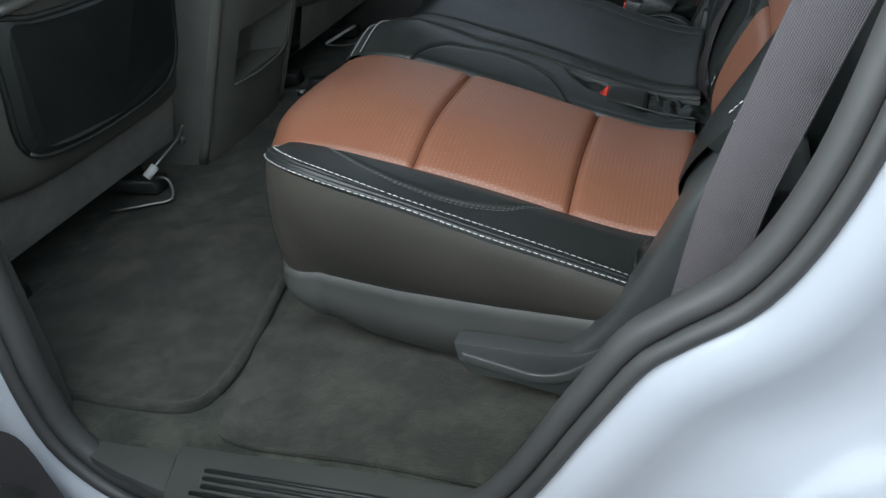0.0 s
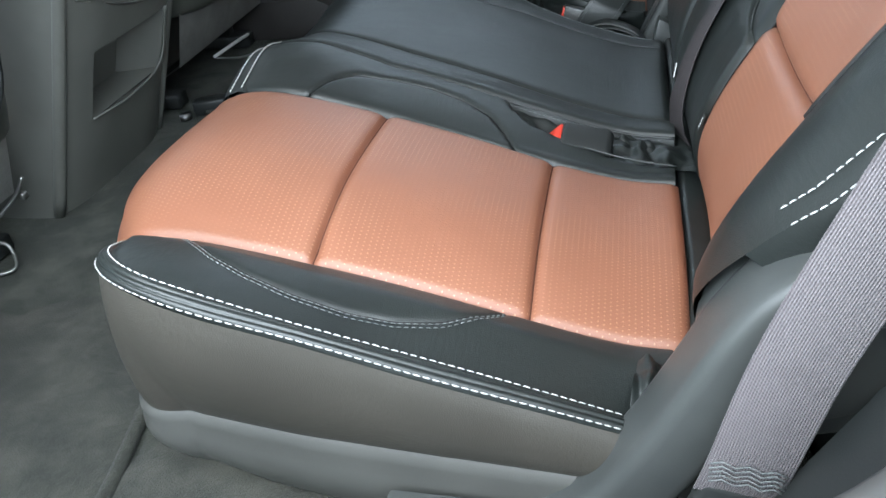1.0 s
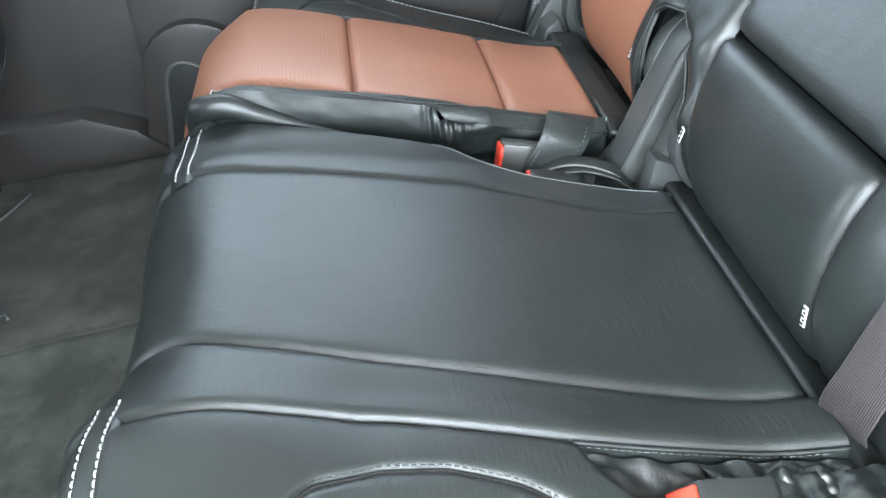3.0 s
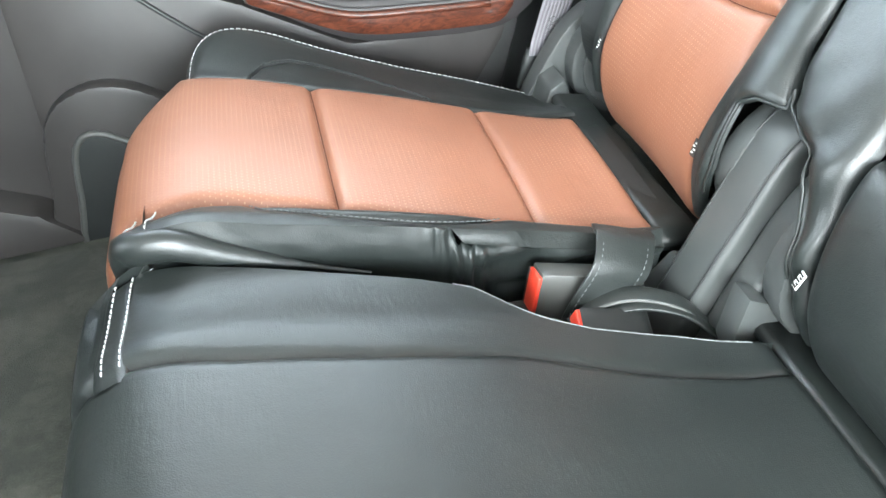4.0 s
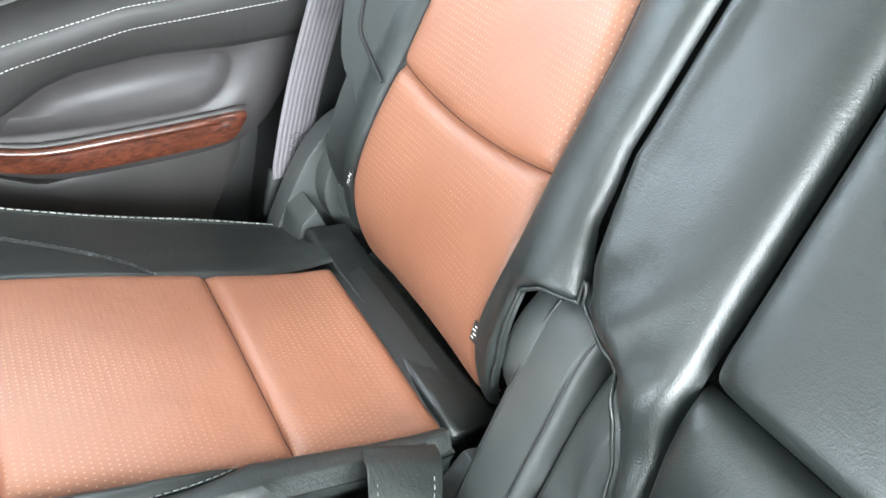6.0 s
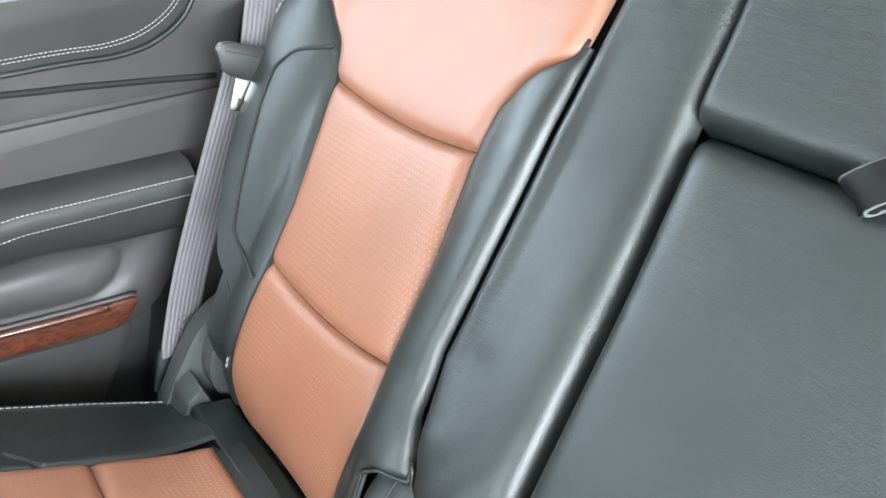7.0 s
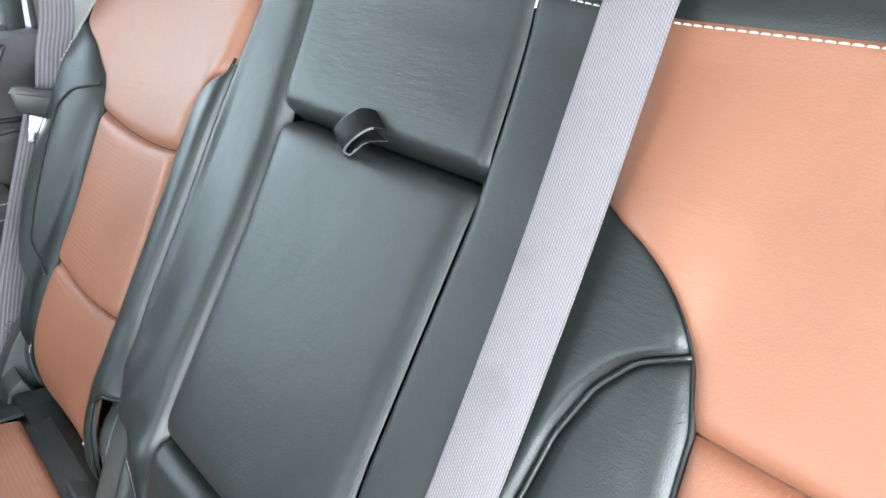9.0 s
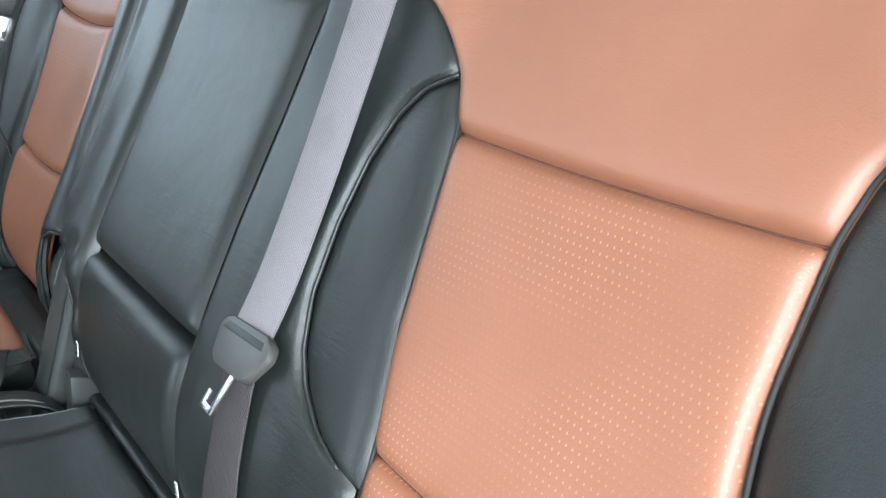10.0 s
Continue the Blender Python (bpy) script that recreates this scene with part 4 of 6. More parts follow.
def far_fold():
    """The loose fold under the far cushion's shoulder, thick at the front corner and dying out along the split."""
    rows = FOLD
    path = smoothed([r[:3] for r in rows], 10)
    radii = smoothed([(r[3], 0, 0) for r in rows], 10)
    verts, faces, uvs, k = [], [], [], 20
    for i, (p, r) in enumerate(zip(path, radii)):
        along = (path[min(i + 1, len(path) - 1)] - path[max(i - 1, 0)]).normalized()
        side = along.cross(Vector((0, 0, 1))).normalized()
        up = side.cross(along)
        for j in range(k + 1):
            t = 2 * math.pi * j / k
            w = r.x * (1 + 0.06 * noise.noise((i * 0.12, j * 0.5, 3)))
            verts.append(p + side * (math.cos(t) * w * 0.85) + up * (math.sin(t) * w))
            uvs.append((i * 0.004, t * 0.01))
    for i in range(len(path) - 1):
        for j in range(k):
            q = i * (k + 1) + j
            faces.append((q, q + 1, q + k + 2, q + k + 1))
    link_mesh("side_fold", verts, faces, BLACK, far, "rolled loose leather fold", uvs)


# x, y, z and half thickness along the fold
FOLD = [(0.014, 0.262, 0.92, 0.002), (-0.032, 0.263, 0.94, 0.0035), (-0.075, 0.265, 0.958, 0.0085), (-0.108, 0.266, 0.975, 0.0115), (-0.136, 0.267, 0.99, 0.014), (-0.161, 0.27, 0.991, 0.0145), (-0.172, 0.278, 0.986, 0.0145), (-0.180, 0.289, 0.970, 0.0140), (-0.185, 0.297, 0.945, 0.0130), (-0.187, 0.302, 0.905, 0.0120)]
far_fold()
far_side()
for d in (0.006, 0.024):
    stitches([far_surf(UF + d, 0.276 + 0.056 * k / 10, 0.0075, 1) for k in range(11)], THREAD, far, (-0.6, 0, 0.8), 0.0052, 0.0014, 0.00085)
patch("front_rim", far_surf, UF + 0.004, UF + 0.034, far_in, in_far, BLACK, far, 1, 12, 6, puff=0.006, edge=0.005, tuck=(1, 1, 0, 1))

# dark cores that fill the cushions and backs
def core(name, surf, profile, a0, a1, u0, u1, parent, deep, h=-0.012, push=(0, 0, -1)):
    verts, faces, nu, nv = [], [], 36, 12
    for layer in range(2):
        for i in range(nu + 1):
            u = u0 + (u1 - u0) * i / nu
            for j in range(nv + 1):
                a = a0 + (a1 - a0) * j / nv
                p = surf(u, abs(a), h, 1 if a >= 0 else -1)
                if layer:
                    p = p + Vector(push) * deep
                    if push[2]:
                        p.z = max(0.73, min(p.z, 0.76))
                verts.append(p)
    w, base = nv + 1, (nu + 1) * (nv + 1)
    for i in range(nu):
        for j in range(nv):
            q = i * w + j
            faces += [(q, q + 1, q + w + 1, q + w), (base + q, base + q + w, base + q + w + 1, base + q + 1)]
    for i in range(nu):
        for j in (0, nv):
            q = i * w + j
            faces.append((q, q + w, base + q + w, base + q))
    for j in range(nv):
        for i in (0, nu):
            q = i * w + j
            faces.append((q, q + 1, base + q + 1, base + q))
    return link_mesh(name, verts, faces, DARK, parent, smooth=False)


core("cushion_core", cushion, SEAT, -0.560, -0.315, SEAT.of_x(0.33), SEAT.end, near, 0.1, -0.016)
core("cushion_core", cushion, SEAT, -0.315, -0.02, SEAT.of_x(0.33), SEAT.end, near, 0.1, -0.040)
core("cushion_core", cushion, SEAT, -0.02, 0.150, SEAT.of_x(0.33), SEAT.end, near, 0.1, -0.016)
core("cushion_core", cushion, SEAT, 0.300, 0.555, SEAT.of_x(0.33), SEAT.end, far, 0.1, -0.016)

# ---- backs ----
B = BACK.of_z
TOP = B(1.3945)


OUT_NEAR = soft_table((0.85, 0.548), (0.913, 0.562), (0.96, 0.580), (1.02, 0.584), (1.068, 0.574), (1.107, 0.562), (1.15, 0.552), (1.17, 0.550), (1.22, 0.550), (1.25, 0.557), (1.28, 0.590), (1.302, 0.650), (1.33, 0.668))
OUT_FAR = soft_table((0.85, 0.530), (0.945, 0.538), (1.06, 0.530), (1.12, 0.532), (1.215, 0.550), (1.245, 0.562), (1.283, 0.600), (1.302, 0.655), (1.33, 0.672))
IN_NEAR = soft_table((0.85, 0.312), (0.92, 0.326), (0.967, 0.342), (1.012, 0.345), (1.04, 0.345), (1.07, 0.340), (1.115, 0.326), (1.162, 0.319), (1.217, 0.312), (1.246, 0.299), (1.259, 0.290), (1.268, 0.281), (1.276, 0.270), (1.284, 0.254), (1.289, 0.240), (1.295, 0.214), (1.31, 0.206), width=0.006)
IN_FAR = soft_table((0.85, 0.305), (0.94, 0.294), (1.015, 0.290), (1.066, 0.299), (1.138, 0.304), (1.216, 0.316), (1.251, 0.313), (1.272, 0.296), (1.288, 0.272), (1.296, 0.253), (1.31, 0.251), width=0.006)


def back_insert_out(u, side=1):
    return (OUT_NEAR if side < 0 else OUT_FAR)(BACK.at(u)[1])


def back_insert_in(u, side=1):
    return (IN_NEAR if side < 0 else IN_FAR)(BACK.at(u)[1])


NEAR_OUTER = lerp_table((0.85, 0.600), (0.90, 0.620), (0.95, 0.646), (1.0, 0.672), (1.05, 0.693), (1.12, 0.706), (1.2, 0.709), (1.34, 0.682), (1.395, 0.652))
FAR_OUTER = soft_table((0.85, 0.548), (0.96, 0.552), (1.0, 0.556), (1.019, 0.568), (1.032, 0.590), (1.058, 0.606), (1.112, 0.636), (1.154, 0.654), (1.25, 0.662), (1.34, 0.656), (1.395, 0.645))


def back_outer(u, side=-1):
    return (NEAR_OUTER if side < 0 else FAR_OUTER)(BACK.at(u)[1])


def sag(u_mid, depth):
    """A seam that hangs in its middle."""
    return lambda a: u_mid - depth * max(0.0, 1 - ((a - 0.43) / 0.135) ** 2)


def back_panel(name, lo_u, hi_u, parent, side, nu, nv, mat, label, lower=None, upper=None, puff=0.007, edge=0.0065):
    """A back panel between two seams that may sag."""
    verts, faces, uvs = [], [], []
    ease = lambda t: 0.45 * t + 0.55 * (0.5 - 0.5 * math.cos(math.pi * t))  # noqa: E731
    for i in range(nu + 1):
        t = ease(i / nu)
        for j in range(nv + 1):
            s = ease(j / nv)
            um = lo_u + (hi_u - lo_u) * t
            a = back_insert_in(um, side) + (back_insert_out(um, side) - back_insert_in(um, side)) * s
            ua = lower(a) if lower else lo_u
            ub = upper(a) if upper else hi_u
            u = ua + (ub - ua) * t
            wide = back_insert_out(um, side) - back_insert_in(um, side)
            f = 1.0
            for d in ((u - ua) if lower else 1, (ub - u) if upper else 1, s * wide, (1 - s) * wide):
                f *= 1 - math.exp(-d / edge * 1.6)
            verts.append(backrest(u, a, -0.005 + (puff + 0.005) * f, side))
            uvs.append((u, a))
    for i in range(nu):
        for j in range(nv):
            q = i * (nv + 1) + j
            faces.append((q, q + 1, q + nv + 2, q + nv + 1))
    return link_mesh(name, verts, faces, mat, parent, label, uvs)


def seat_back(parent, side):
    l1, l2 = (sag(B(1.064), 0.016), sag(B(1.222), 0.012)) if side > 0 else (sag(B(1.054), 0.009), sag(B(1.218), 0.003))
    back_panel("back_insert_lower", B(0.854), B(1.064), parent, side, 34, 30, TAN, "perforated tan leather back panel", None, l1)
    back_panel("back_insert_middle", B(1.064), B(1.222), parent, side, 34, 30, TAN, "perforated tan leather back panel", l1, l2)
    back_panel("back_insert_upper", B(1.222), TOP, parent, side, 40, 34, TAN_SMOOTH, "smooth tan leather upper back panel", l2, None)
    for seam in (l1, l2):
        um = seam(0.43)
        a0, a1 = back_insert_in(um, side), back_insert_out(um, side)
        tube([backrest(seam(a0 + (a1 - a0) * k / 30), a0 + (a1 - a0) * k / 30, -0.0043, side) for k in range(31)], 0.0008, SEAM, "seam", parent, k=5)
    for line in (back_insert_in, back_insert_out):
        tube([backrest(u, line(u, side), -0.0005, side) for u in span(B(0.90), B(1.31), 90)], 0.0015, DARK_THREAD, "edge_seam", parent, k=6)
    patch("outer_back_bolster", backrest, B(0.885), B(1.345), lambda u: back_insert_out(u, side), lambda u: back_outer(u, side), BLACK, parent, side, 60, 16, puff=0.006, edge=0.010, tuck=(0, 0, 1, 0))
    # stitched arc on the outer bolster
    bow = soft_table((1.036, 0.530), (1.040, 0.545), (1.047, 0.566), (1.062, 0.586), (1.099, 0.599), (1.136, 0.610), (1.175, 0.620), (1.206, 0.622), (1.228, 0.603), (1.246, 0.560), width=0.005)
    def arc(t):
        z = 1.247 - 0.210 * t
        return backrest(B(z), max(bow(z), back_insert_out(B(z), side) + 0.002), 0.0068, side)
    row = [arc(k / 50) for k in range(51) if bow(1.247 - 0.0042 * k) > back_insert_out(B(1.247 - 0.0042 * k), side) - 0.004]
    tube(row, 0.0018, DARK_THREAD, "arc_seam", parent, k=5)
    rear_shell(parent, side)


def rear_shell(parent, side):
    """The side and rear of a seat's back."""
    verts, faces = [], []
    us = span(B(1.0), B(1.398), 40)
    for u in us:
        p = backrest(u, back_outer(u, side), 0.006, side)
        n = BACK.normal(u)
        for d, o in ((0, 0), (0.012, 0.006), (0.05, 0.006), (0.09, -0.01), (0.10, -0.06)):
            verts.append(p + Vector((-n.x * d, side * o, -n.y * d)))
    for i in range(len(us) - 1):
        for j in range(4):
            q = i * 5 + j
            faces.append((q, q + 1, q + 6, q + 5))
    link_mesh("back_side", verts, faces, BLACK, parent)


for owner, side in ((near, -1), (far, 1)):
    seat_back(owner, side)


def edge_stitch(parent, side):
    row = [backrest(u, back_outer(u, side) + 0.001, 0.008, side) for u in span(B(1.03 if side < 0 else 1.25), B(1.345), 70)]
    stitches(row, THREAD, parent, (-0.5, side * 0.7, 0.4), 0.0052, 0.0016, 0.0006)
    if side < 0:
        row = [backrest(u, back_outer(u, side) - 0.013, 0.0075, side) for u in span(B(1.03), B(1.345), 70)]
        stitches(row, THREAD, parent, (-0.8, 0, 0.5), 0.0052, 0.0016, 0.0006)


edge_stitch(near, -1)
edge_stitch(far, 1)

# inner black parts of the backs
SPLIT_BACK = 0.2435


def far_back_lo(u):
    z = BACK.at(u)[1]
    return float(np.interp(z, (0.88, 0.92, 0.95, 0.985, 1.006, 1.015, 1.020, 1.032, 1.06, 1.10), (0.276, 0.262, 0.256, 0.255, 0.254, 0.240, 0.214, 0.220, 0.236, SPLIT_BACK + 0.0008)))


def strip_hi(u):
    z = BACK.at(u)[1]
    return float(np.interp(z, (0.87, 0.95, 0.99, 1.003, 1.013, 1.019, 1.024, 1.04, 1.07, 1.10), (0.118, 0.132, 0.146, 0.155, 0.168, 0.188, 0.206, 0.216, 0.232, SPLIT_BACK - 0.0008)))


def far_bolster(u, a, h, side):
    """The far seat's inner bolster, lifted and creased where it is pulled over the hinge."""
    z = BACK.at(u)[1]
    w = max(0.0, 1 - abs(z - 1.016) / 0.060) * min(1.0, max(0.0, (0.29 - a) / 0.05))
    fold = 0.004 * max(0.0, 1 - abs(z - 0.965) / 0.06) * math.sin((a - 0.27) * 240 + z * 30)
    return backrest(u, a, h + 0.011 * w + fold * min(1.0, max(0.0, (0.305 - a) / 0.02)), side)


patch("inner_back_bolster", far_bolster, B(0.88), B(1.305), far_back_lo, back_insert_in, BLACK, far, 1, 110, 18, puff=0.007, edge=0.006, tuck=(0, 0, 1, 1), sink=0.002)
row = [backrest(u, back_insert_in(u) - 0.010, 0.004, 1) for u in span(B(1.04), B(1.25), 60)]
stitches(row, GREY_THREAD, far, (-0.8, 0, 0.5), 0.005, 0.0018, 0.0007)


def back_edge_l(u):
    z = BACK.at(u)[1]
    return float(np.interp(z, (0.86, 1.03, 1.285, 1.40), (0.095, 0.116, 0.146, 0.150)))


def back_edge_r(u):
    z = BACK.at(u)[1]
    return float(np.interp(z, (0.86, 1.04, 1.12, 1.19, 1.285, 1.40), (0.150, 0.140, 0.127, 0.121, 0.119, 0.111)))


def middle_back(u, a, h, side):
    """The middle back, with a run from one side to the other: a grows towards the far door."""
    x, z = BACK.at(u)
    n = BACK.normal(u)
    h = h + float(np.interp(z, (0.87, 0.93, 1.0, 1.04, 1.12, 1.19, 1.26, 1.33, 1.39), (0.0, 0.010, 0.018, 0.018, 0.009, 0.001, -0.004, -0.003, 0.0))) * min(1.0, max(0.0, (a + 0.27) / 0.10)) * (1 - min(1.0, max(0.0, (a - 0.17) / 0.07)) * min(1.0, max(0.0, (z - 1.06) / 0.05)))
    if a > 0.2:
        h += 0.012 * max(0.0, 1 - ((a - 0.26) / 0.04) ** 2) * min(1.0, max(0.0, (1.37 - z) / 0.12)) * min(1.0, max(0.0, (z - 1.06) / 0.05))
    return Vector((x + n.x * h, a, z + n.y * h))


neg_r = lambda u: -back_edge_r(u)  # noqa: E731
patch("armrest_pad", middle_back, B(1.034), B(1.283), neg_r, back_edge_l, BLACK, near, 1, 44, 34, puff=0.012, edge=0.0085, sink=0.022, v_edge=0.010, v_floor=(0.78, 0.05), label="padded black leather fold-down armrest")
patch("lower_pad", middle_back, B(0.865), B(1.034), neg_r, back_edge_l, BLACK, near, 1, 30, 30, puff=0.010, edge=0.0065, sink=0.014, v_edge=0.008, v_floor=(0.5, 0.3))
patch("top_pad", middle_back, B(1.283), TOP, neg_r, back_edge_l, BLACK, near, 1, 30, 30, puff=0.009, edge=0.0070, sink=0.020, tuck=(1, 0, 1, 1), v_edge=0.003, v_floor=0.82)
def strip_surf(u, a, h, side):
    """The strip beside the split, creased where it is drawn in over the hinge."""
    z = BACK.at(u)[1]
    w = max(0.0, 1 - abs(z - 0.985) / 0.095)
    crease = 0.0040 * w * math.sin((z * 60 + a * 95) * 1.3 + 2 * noise.noise((a * 30, z * 20, 5)))
    return middle_back(u, a, h + crease, side)


patch("split_back_strip", strip_surf, B(0.875), TOP, back_edge_l, strip_hi, BLACK, near, 1, 110, 22, puff=0.011, edge=0.010, sink=0.009, tuck=(0, 0, 1, 1))
tube([strip_surf(u, strip_hi(u), 0.003, 1) for u in span(B(0.93), B(1.034), 60)], 0.0016, BLACK, "raw_edge", near, k=6)
lip_pts = [far_bolster(u, far_back_lo(u), 0.004, 1) for u in span(B(0.925), B(1.032), 60)]
tube(lip_pts, 0.0017, BLACK, "raw_edge", far, k=6)
near_in = lambda u: -back_insert_in(u, -1)  # noqa: E731


ARC_BACK = soft_table((1.020, -0.350), (1.031, -0.327), (1.040, -0.290), (1.055, -0.264), (1.074, -0.249), (1.105, -0.237), (1.147, -0.234), (1.187, -0.239), (1.215, -0.251), (1.234, -0.269), (1.246, -0.297), (1.250, -0.306), width=0.004)


def arc_back(u):
    """The double-stitched seam on the near seat's inner bolster, at its inner side."""
    return ARC_BACK(BACK.at(u)[1])


def strip_lo(u):
    z = BACK.at(u)[1]
    if z < 1.030 or z > 1.2465:
        return -back_insert_in(u, -1)
    return max(arc_back(u), -back_insert_in(u, -1))


patch("inner_back_strip", middle_back, B(0.865), TOP, strip_lo, neg_r, BLACK, near, 1, 90, 24, puff=0.007, edge=0.004, sink=0.0, tuck=(0, 0, 1, 1))
patch("inner_back_arch", middle_back, B(1.030), B(1.2465), near_in, strip_lo, BLACK, near, 1, 60, 20, puff=0.0055, edge=0.014, tuck=(0, 0, 1, 1), sink=0.004)
us = span(B(1.032), B(1.2455), 110)
tube([middle_back(u, strip_lo(u), -0.0010, 1) for u in us], 0.0016, DARK_THREAD, "arc_seam", near, k=6)
tube([middle_back(u, strip_lo(u) - 0.0035, 0.0025, 1) for u in us], 0.0015, BLACK, "piping", near, k=8)
stitches([middle_back(u, strip_lo(u) + 0.0055, 0.0050, 1) for u in us], DARK_THREAD, near, (-0.8, 0, 0.5), 0.0045, 0.0018, 0.0008)

# rolled top rim of the backs, with two rows of white stitches
def rim_drop(a):
    """The near outer seat's top lies a little lower."""
    return 0.009 * min(1.0, max(0.0, (-a - 0.12) / 0.10))


def top_rim(parent, a0, a1):
    verts, faces, uvs, nv, k = [], [], [], 40, 18
    for j in range(nv + 1):
        a = a0 + (a1 - a0) * j / nv
        for i in range(k + 1):
            u = TOP - 0.004 + (BACK.end - TOP + 0.004) * i / k - rim_drop(a)
            x, z = BACK.at(u)
            n = BACK.normal(u)
            h = 0.009 + 0.0022 * abs(math.sin(math.pi * 3 * min(i / k / 0.8, 1)))
            verts.append((x + n.x * h, a, z + n.y * h))
            uvs.append((u, a))
    for j in range(nv):
        for i in range(k):
            q = j * (k + 1) + i
            faces.append((q, q + 1, q + k + 2, q + k + 1))
    rim = link_mesh("top_rim", verts, faces, BLACK, parent, "rolled black leather top rim", uvs)
    for f in (-0.06, 0.30):
        u = TOP - 0.004 + (BACK.end - TOP) * f
        x, z = BACK.at(u)
        n = BACK.normal(u)
        row = []
        for j in range(61):
            a = a0 + (a1 - a0) * j / 60
            x, z = BACK.at(u - rim_drop(a))
            row.append(Vector((x + n.x * 0.0115, a, z + n.y * 0.0115)))
        stitches(row, THREAD, rim, (n.x, 0, n.y), 0.0050, 0.0014, 0.00065, label="white thread stitching")


top_rim(near, SPLIT_BACK - 0.006, -0.645)
top_rim(far, SPLIT_BACK + 0.006, 0.645)
core("back_core", lambda u, a, h, s: backrest(u, a, h, s), BACK, -0.62, -0.104, B(0.90), BACK.end, near, 0.09, -0.016, (1, 0, -0.1))
core("back_core", lambda u, a, h, s: backrest(u, a, h, s), BACK, -0.104, -0.02, B(0.90), BACK.end, near, 0.09, -0.034, (1, 0, -0.1))
core("back_core", lambda u, a, h, s: backrest(u, a, h, s), BACK, -0.02, 0.244, B(1.06), BACK.end, near, 0.09, -0.034, (1, 0, -0.1))
core("back_core", lambda u, a, h, s: backrest(u, a, h, s), BACK, 0.250, 0.62, B(1.06), BACK.end, far, 0.09, -0.016, (1, 0, -0.1))
core("back_core", lambda u, a, h, s: backrest(u, a, h, s), BACK, -0.02, 0.14, B(0.90), B(1.07), near, 0.09, -0.016, (1, 0, -0.1))
core("back_core", lambda u, a, h, s: backrest(u, a, h, s), BACK, 0.300, 0.60, B(0.90), B(1.07), far, 0.09, -0.016, (1, 0, -0.1))
# padded flap that closes the gap between cushion and back
for owner, a0, a1, x0, w in ((near, -0.60, 0.155, 0.338, 0.046), (far, 0.285, 0.60, 0.322, 0.050)):
    path = [Vector((x0, a0 + (a1 - a0) * k / 8, (0.856 if owner is near else 0.848) + 0.0015 * math.sin(k * 1.7))) for k in range(9)]
    strip(path, slab(w, 0.016, 0.0078, 5), (1, 0, -0.22), BLACK, "gap_flap", owner)


# ---- hinges beside the cushions ----
def hinge_arm(name, pts, y, width, thick, parent_label, disc=None, foot=None, mat=HINGE):
    t = thing(name, parent_label, "seat hinge", "seat hinges")
    path = smoothed([(x, y, z) for x, z in pts], 6)
    strip(path, slab(width, thick, min(width, thick) * 0.22, 4), (0, 1, 0), mat, "arm", t)
    if disc:
        x, z, r, y0, y1 = disc
        k = 36
        poly = [(x + r * math.cos(2 * math.pi * i / k), z + r * math.sin(2 * math.pi * i / k)) for i in range(k)]
        plate(poly, y0, y1, mat, "round_cover", t, bevel=0.006)
        poly2 = [(x + r * 0.74 * math.cos(2 * math.pi * i / k), z + r * 0.74 * math.sin(2 * math.pi * i / k)) for i in range(k)]
        plate(poly2, y0 - 0.004, y1 + 0.004, mat, "hub", t, bevel=0.003)
    if foot:
        plate(foot[0], foot[1], foot[2], mat, "foot", t, bevel=0.006)
    return t


ARM = [(0.272, 0.775), (0.297, 0.833), (0.322, 0.885), (0.345, 0.932), (0.370, 0.980), (0.402, 1.003), (0.45, 1.008)]
hinge_arm("hinge_cover", ARM, 0.221, 0.054, 0.046, "curved dark grey plastic hinge cover between the seats", (0.40, 0.945, 0.070, 0.236, 0.262), ([(0.262, 0.76), (0.33, 0.76), (0.335, 0.845), (0.30, 0.862), (0.27, 0.83)], 0.238, 0.268))
hinge_arm("hinge_cover", [(0.300, 0.79), (0.322, 0.845), (0.345, 0.895), (0.368, 0.94), (0.395, 0.968), (0.44, 0.975)], 0.177, 0.034, 0.040, "ribbed dark grey plastic hinge cover by the middle seat", (0.398, 0.915, 0.078, 0.128, 0.156), ([(0.282, 0.76), (0.352, 0.76), (0.350, 0.852), (0.328, 0.888), (0.306, 0.900), (0.296, 0.85)], 0.144, 0.172))
# thin dark tubes stand for the shade in the cover's grooves
for ob, d in ((bpy.data.objects["hinge_cover"], 0.019), (bpy.data.objects["hinge_cover"], -0.0225)):
    line = smoothed([(x, 0.221 + d, z) for x, z in ARM[1:]], 6)
    pts = []
    for k, p in enumerate(line[:-1]):
        t = (line[k + 1] - p).normalized()
        pts.append(p + Vector((-t.z, 0, t.x)) * 0.0228)
    tube(pts, 0.0011, DARK, "groove_shade", ob, k=6)
NEAR_ARM = [(0.205, 0.755), (0.235, 0.780), (0.262, 0.810), (0.29, 0.855), (0.318, 0.910), (0.345, 0.965), (0.375, 1.000), (0.42, 1.012)]
for side in (-1,):
    hinge_arm("hinge_cover", NEAR_ARM, side * 0.682, 0.060, 0.052, "curved grey plastic hinge cover at the seat's outer side", (0.385, 0.935, 0.075, side * 0.655 - 0.02, side * 0.655 + 0.02), ([(0.20, 0.74), (0.33, 0.74), (0.34, 0.85), (0.305, 0.872), (0.25, 0.83)], side * 0.66 - 0.022, side * 0.66 + 0.022), HINGE)
far_hinge = thing("hinge_cover", "grey plastic hinge cover beside the far seat", "seat hinge", "seat hinges")
